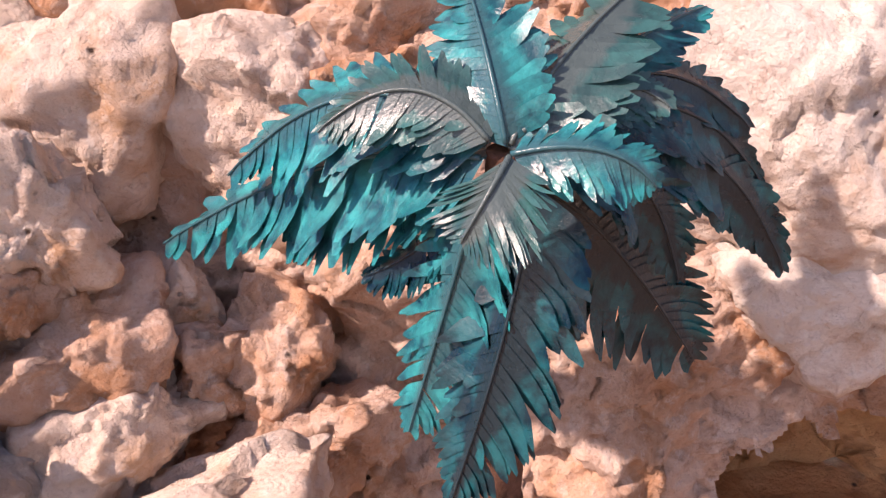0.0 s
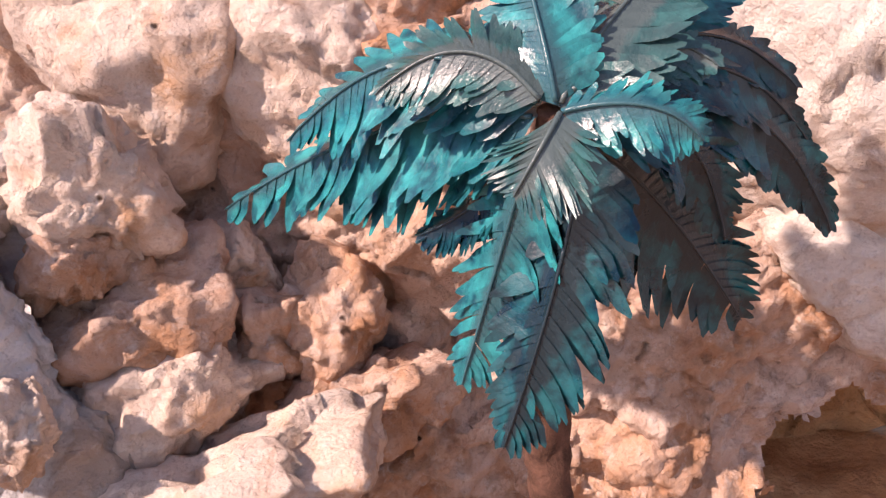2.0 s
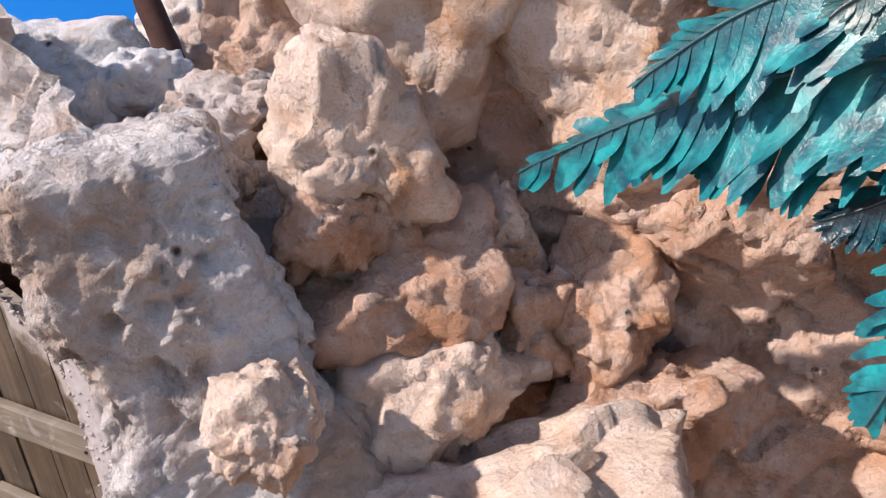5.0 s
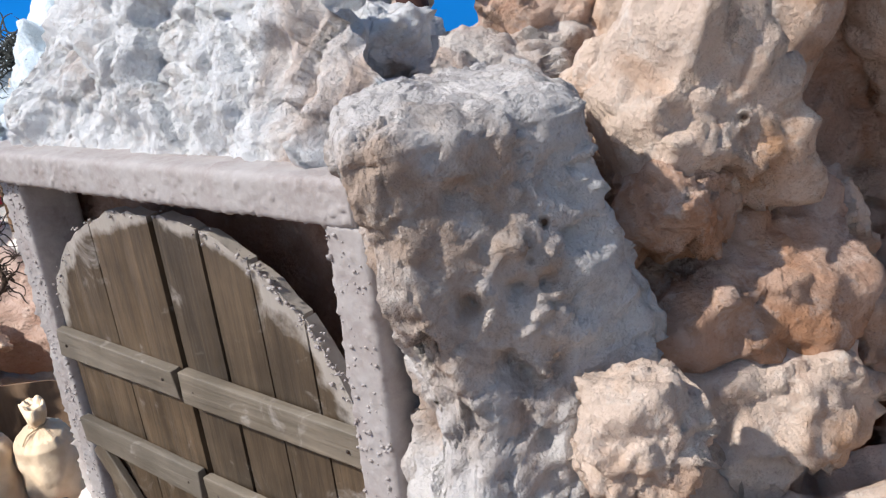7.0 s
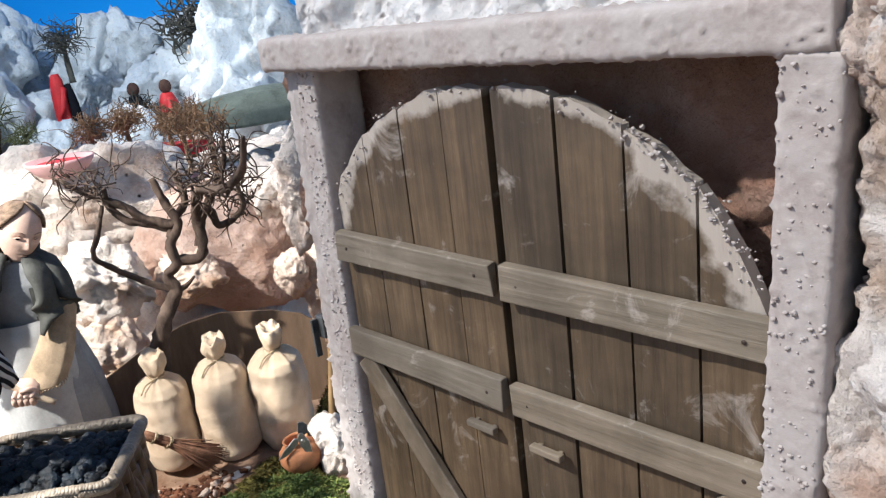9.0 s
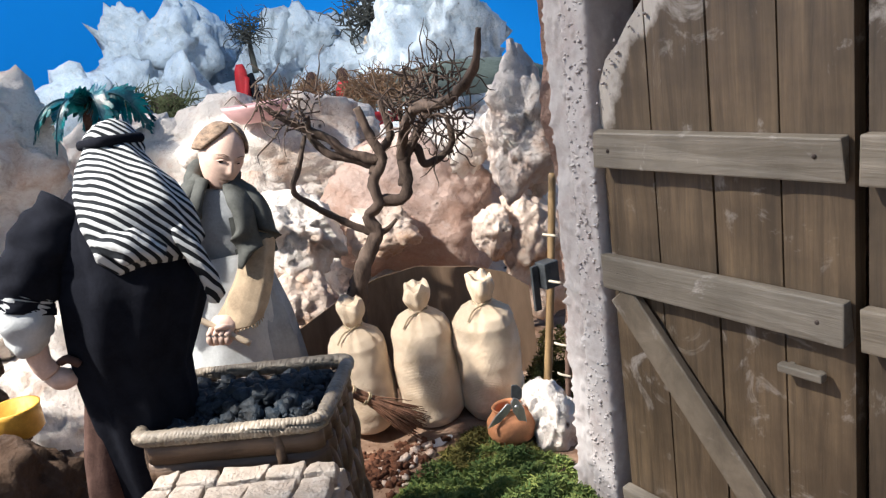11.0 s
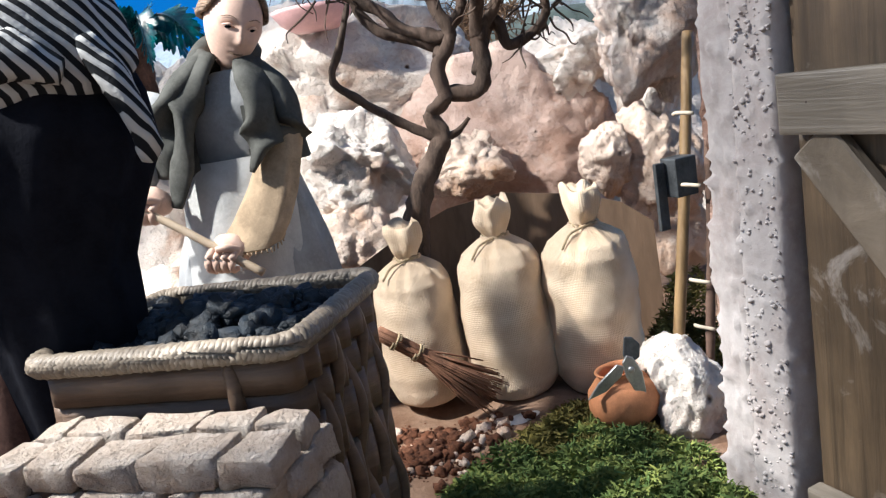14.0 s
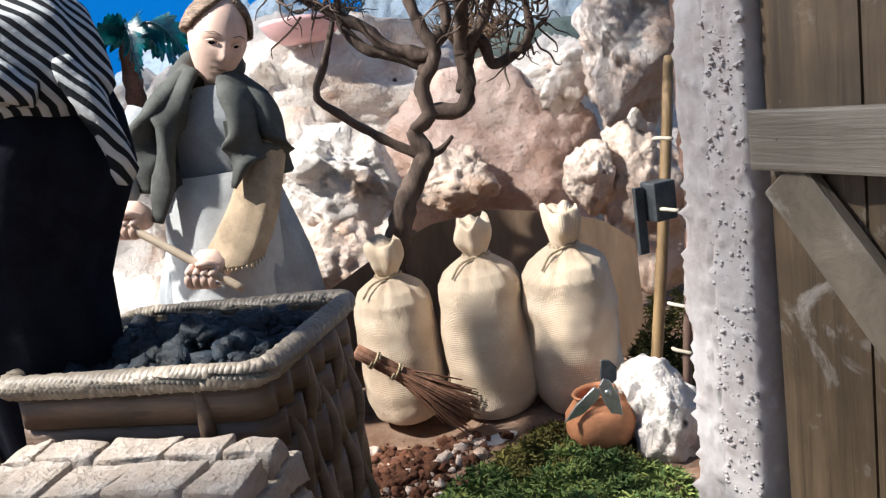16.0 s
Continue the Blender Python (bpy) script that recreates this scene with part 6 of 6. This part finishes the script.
def small_figure(x, y, z, mat, label):
    bm = bmesh.new()
    loft(bm, [(0, 0, 0, 0.036, 0.030, 0, 0), (0, 0, 0.06, 0.032, 0.026, 0, 0), (0, 0, 0.10, 0.030, 0.024, 0, 0), (0, 0, 0.125, 0.016, 0.014, 0, 0)], 24, 0, 0.06, 6, 1, n=10)
    ellipsoid(bm, (0, 0, 0.142), (0.016, 0.017, 0.020), 1)
    tube(bm, [(0.03, -0.005, 0.11), (0.045, -0.02, 0.07), (0.03, -0.04, 0.05)], [0.010, 0.009, 0.007], 10, 10)
    return thing("small_figurine", bm, [mat, BROWN_CLOTH], label, "figurine", m=pose(x, y, z))


small_figure(-2.58, 0.858, 0.17, RED, "small distant figurine in red cloth")
small_figure(-2.66, 0.80, 0.17, BLACK, "small distant figurine in dark cloak")
bm = bmesh.new()
loft(bm, [(0, 0, 0, 0.03, 0.03, 0, 0), (0, 0, 0.05, 0.035, 0.03, 0, 0), (0.005, 0, 0.12, 0.028, 0.026, 0, 0), (0.0, 0, 0.15, 0.014, 0.014, 0, 0)], 24, folds=0.08, count=6, n=12)
thing("cloth_bag", bm, plain("beige_cloth", (0.62, 0.50, 0.38), 0.9), "beige cloth bag hung in a dark bush", "bag", m=pose(-2.66, 1.005, 0.26))
bm = bmesh.new()
loft(bm, [(0, 0, 0, 0.22, 0.10, 0, 0), (0, 0, 0.03, 0.20, 0.09, 0, 0), (0.02, 0, 0.06, 0.12, 0.05, 0, 0), (0.02, 0, 0.07, 0.02, 0.02, 0, 0)], 32, folds=0.10, count=6, n=12)
thing("green_cloth", bm, plain("grey_green_cloth", (0.17, 0.21, 0.18), 0.9), "grey green cloth spread over a terrace rock", "cloth", m=pose(-1.95, 0.78, 0.250, 0, 0, 60))
bm = bmesh.new()
loft(bm, [(0, 0, 0, 0.16, 0.05, 0, 0), (0, 0, 0.02, 0.15, 0.045, 0, 0), (0, 0, 0.028, 0.03, 0.02, 0, 0)], 32, folds=0.12, count=7, n=8)
thing("red_cloth", bm, RED, "bright red cloth lying among brushwood", "cloth", m=pose(-1.93, 0.45, 0.228, 0, 0, 60))
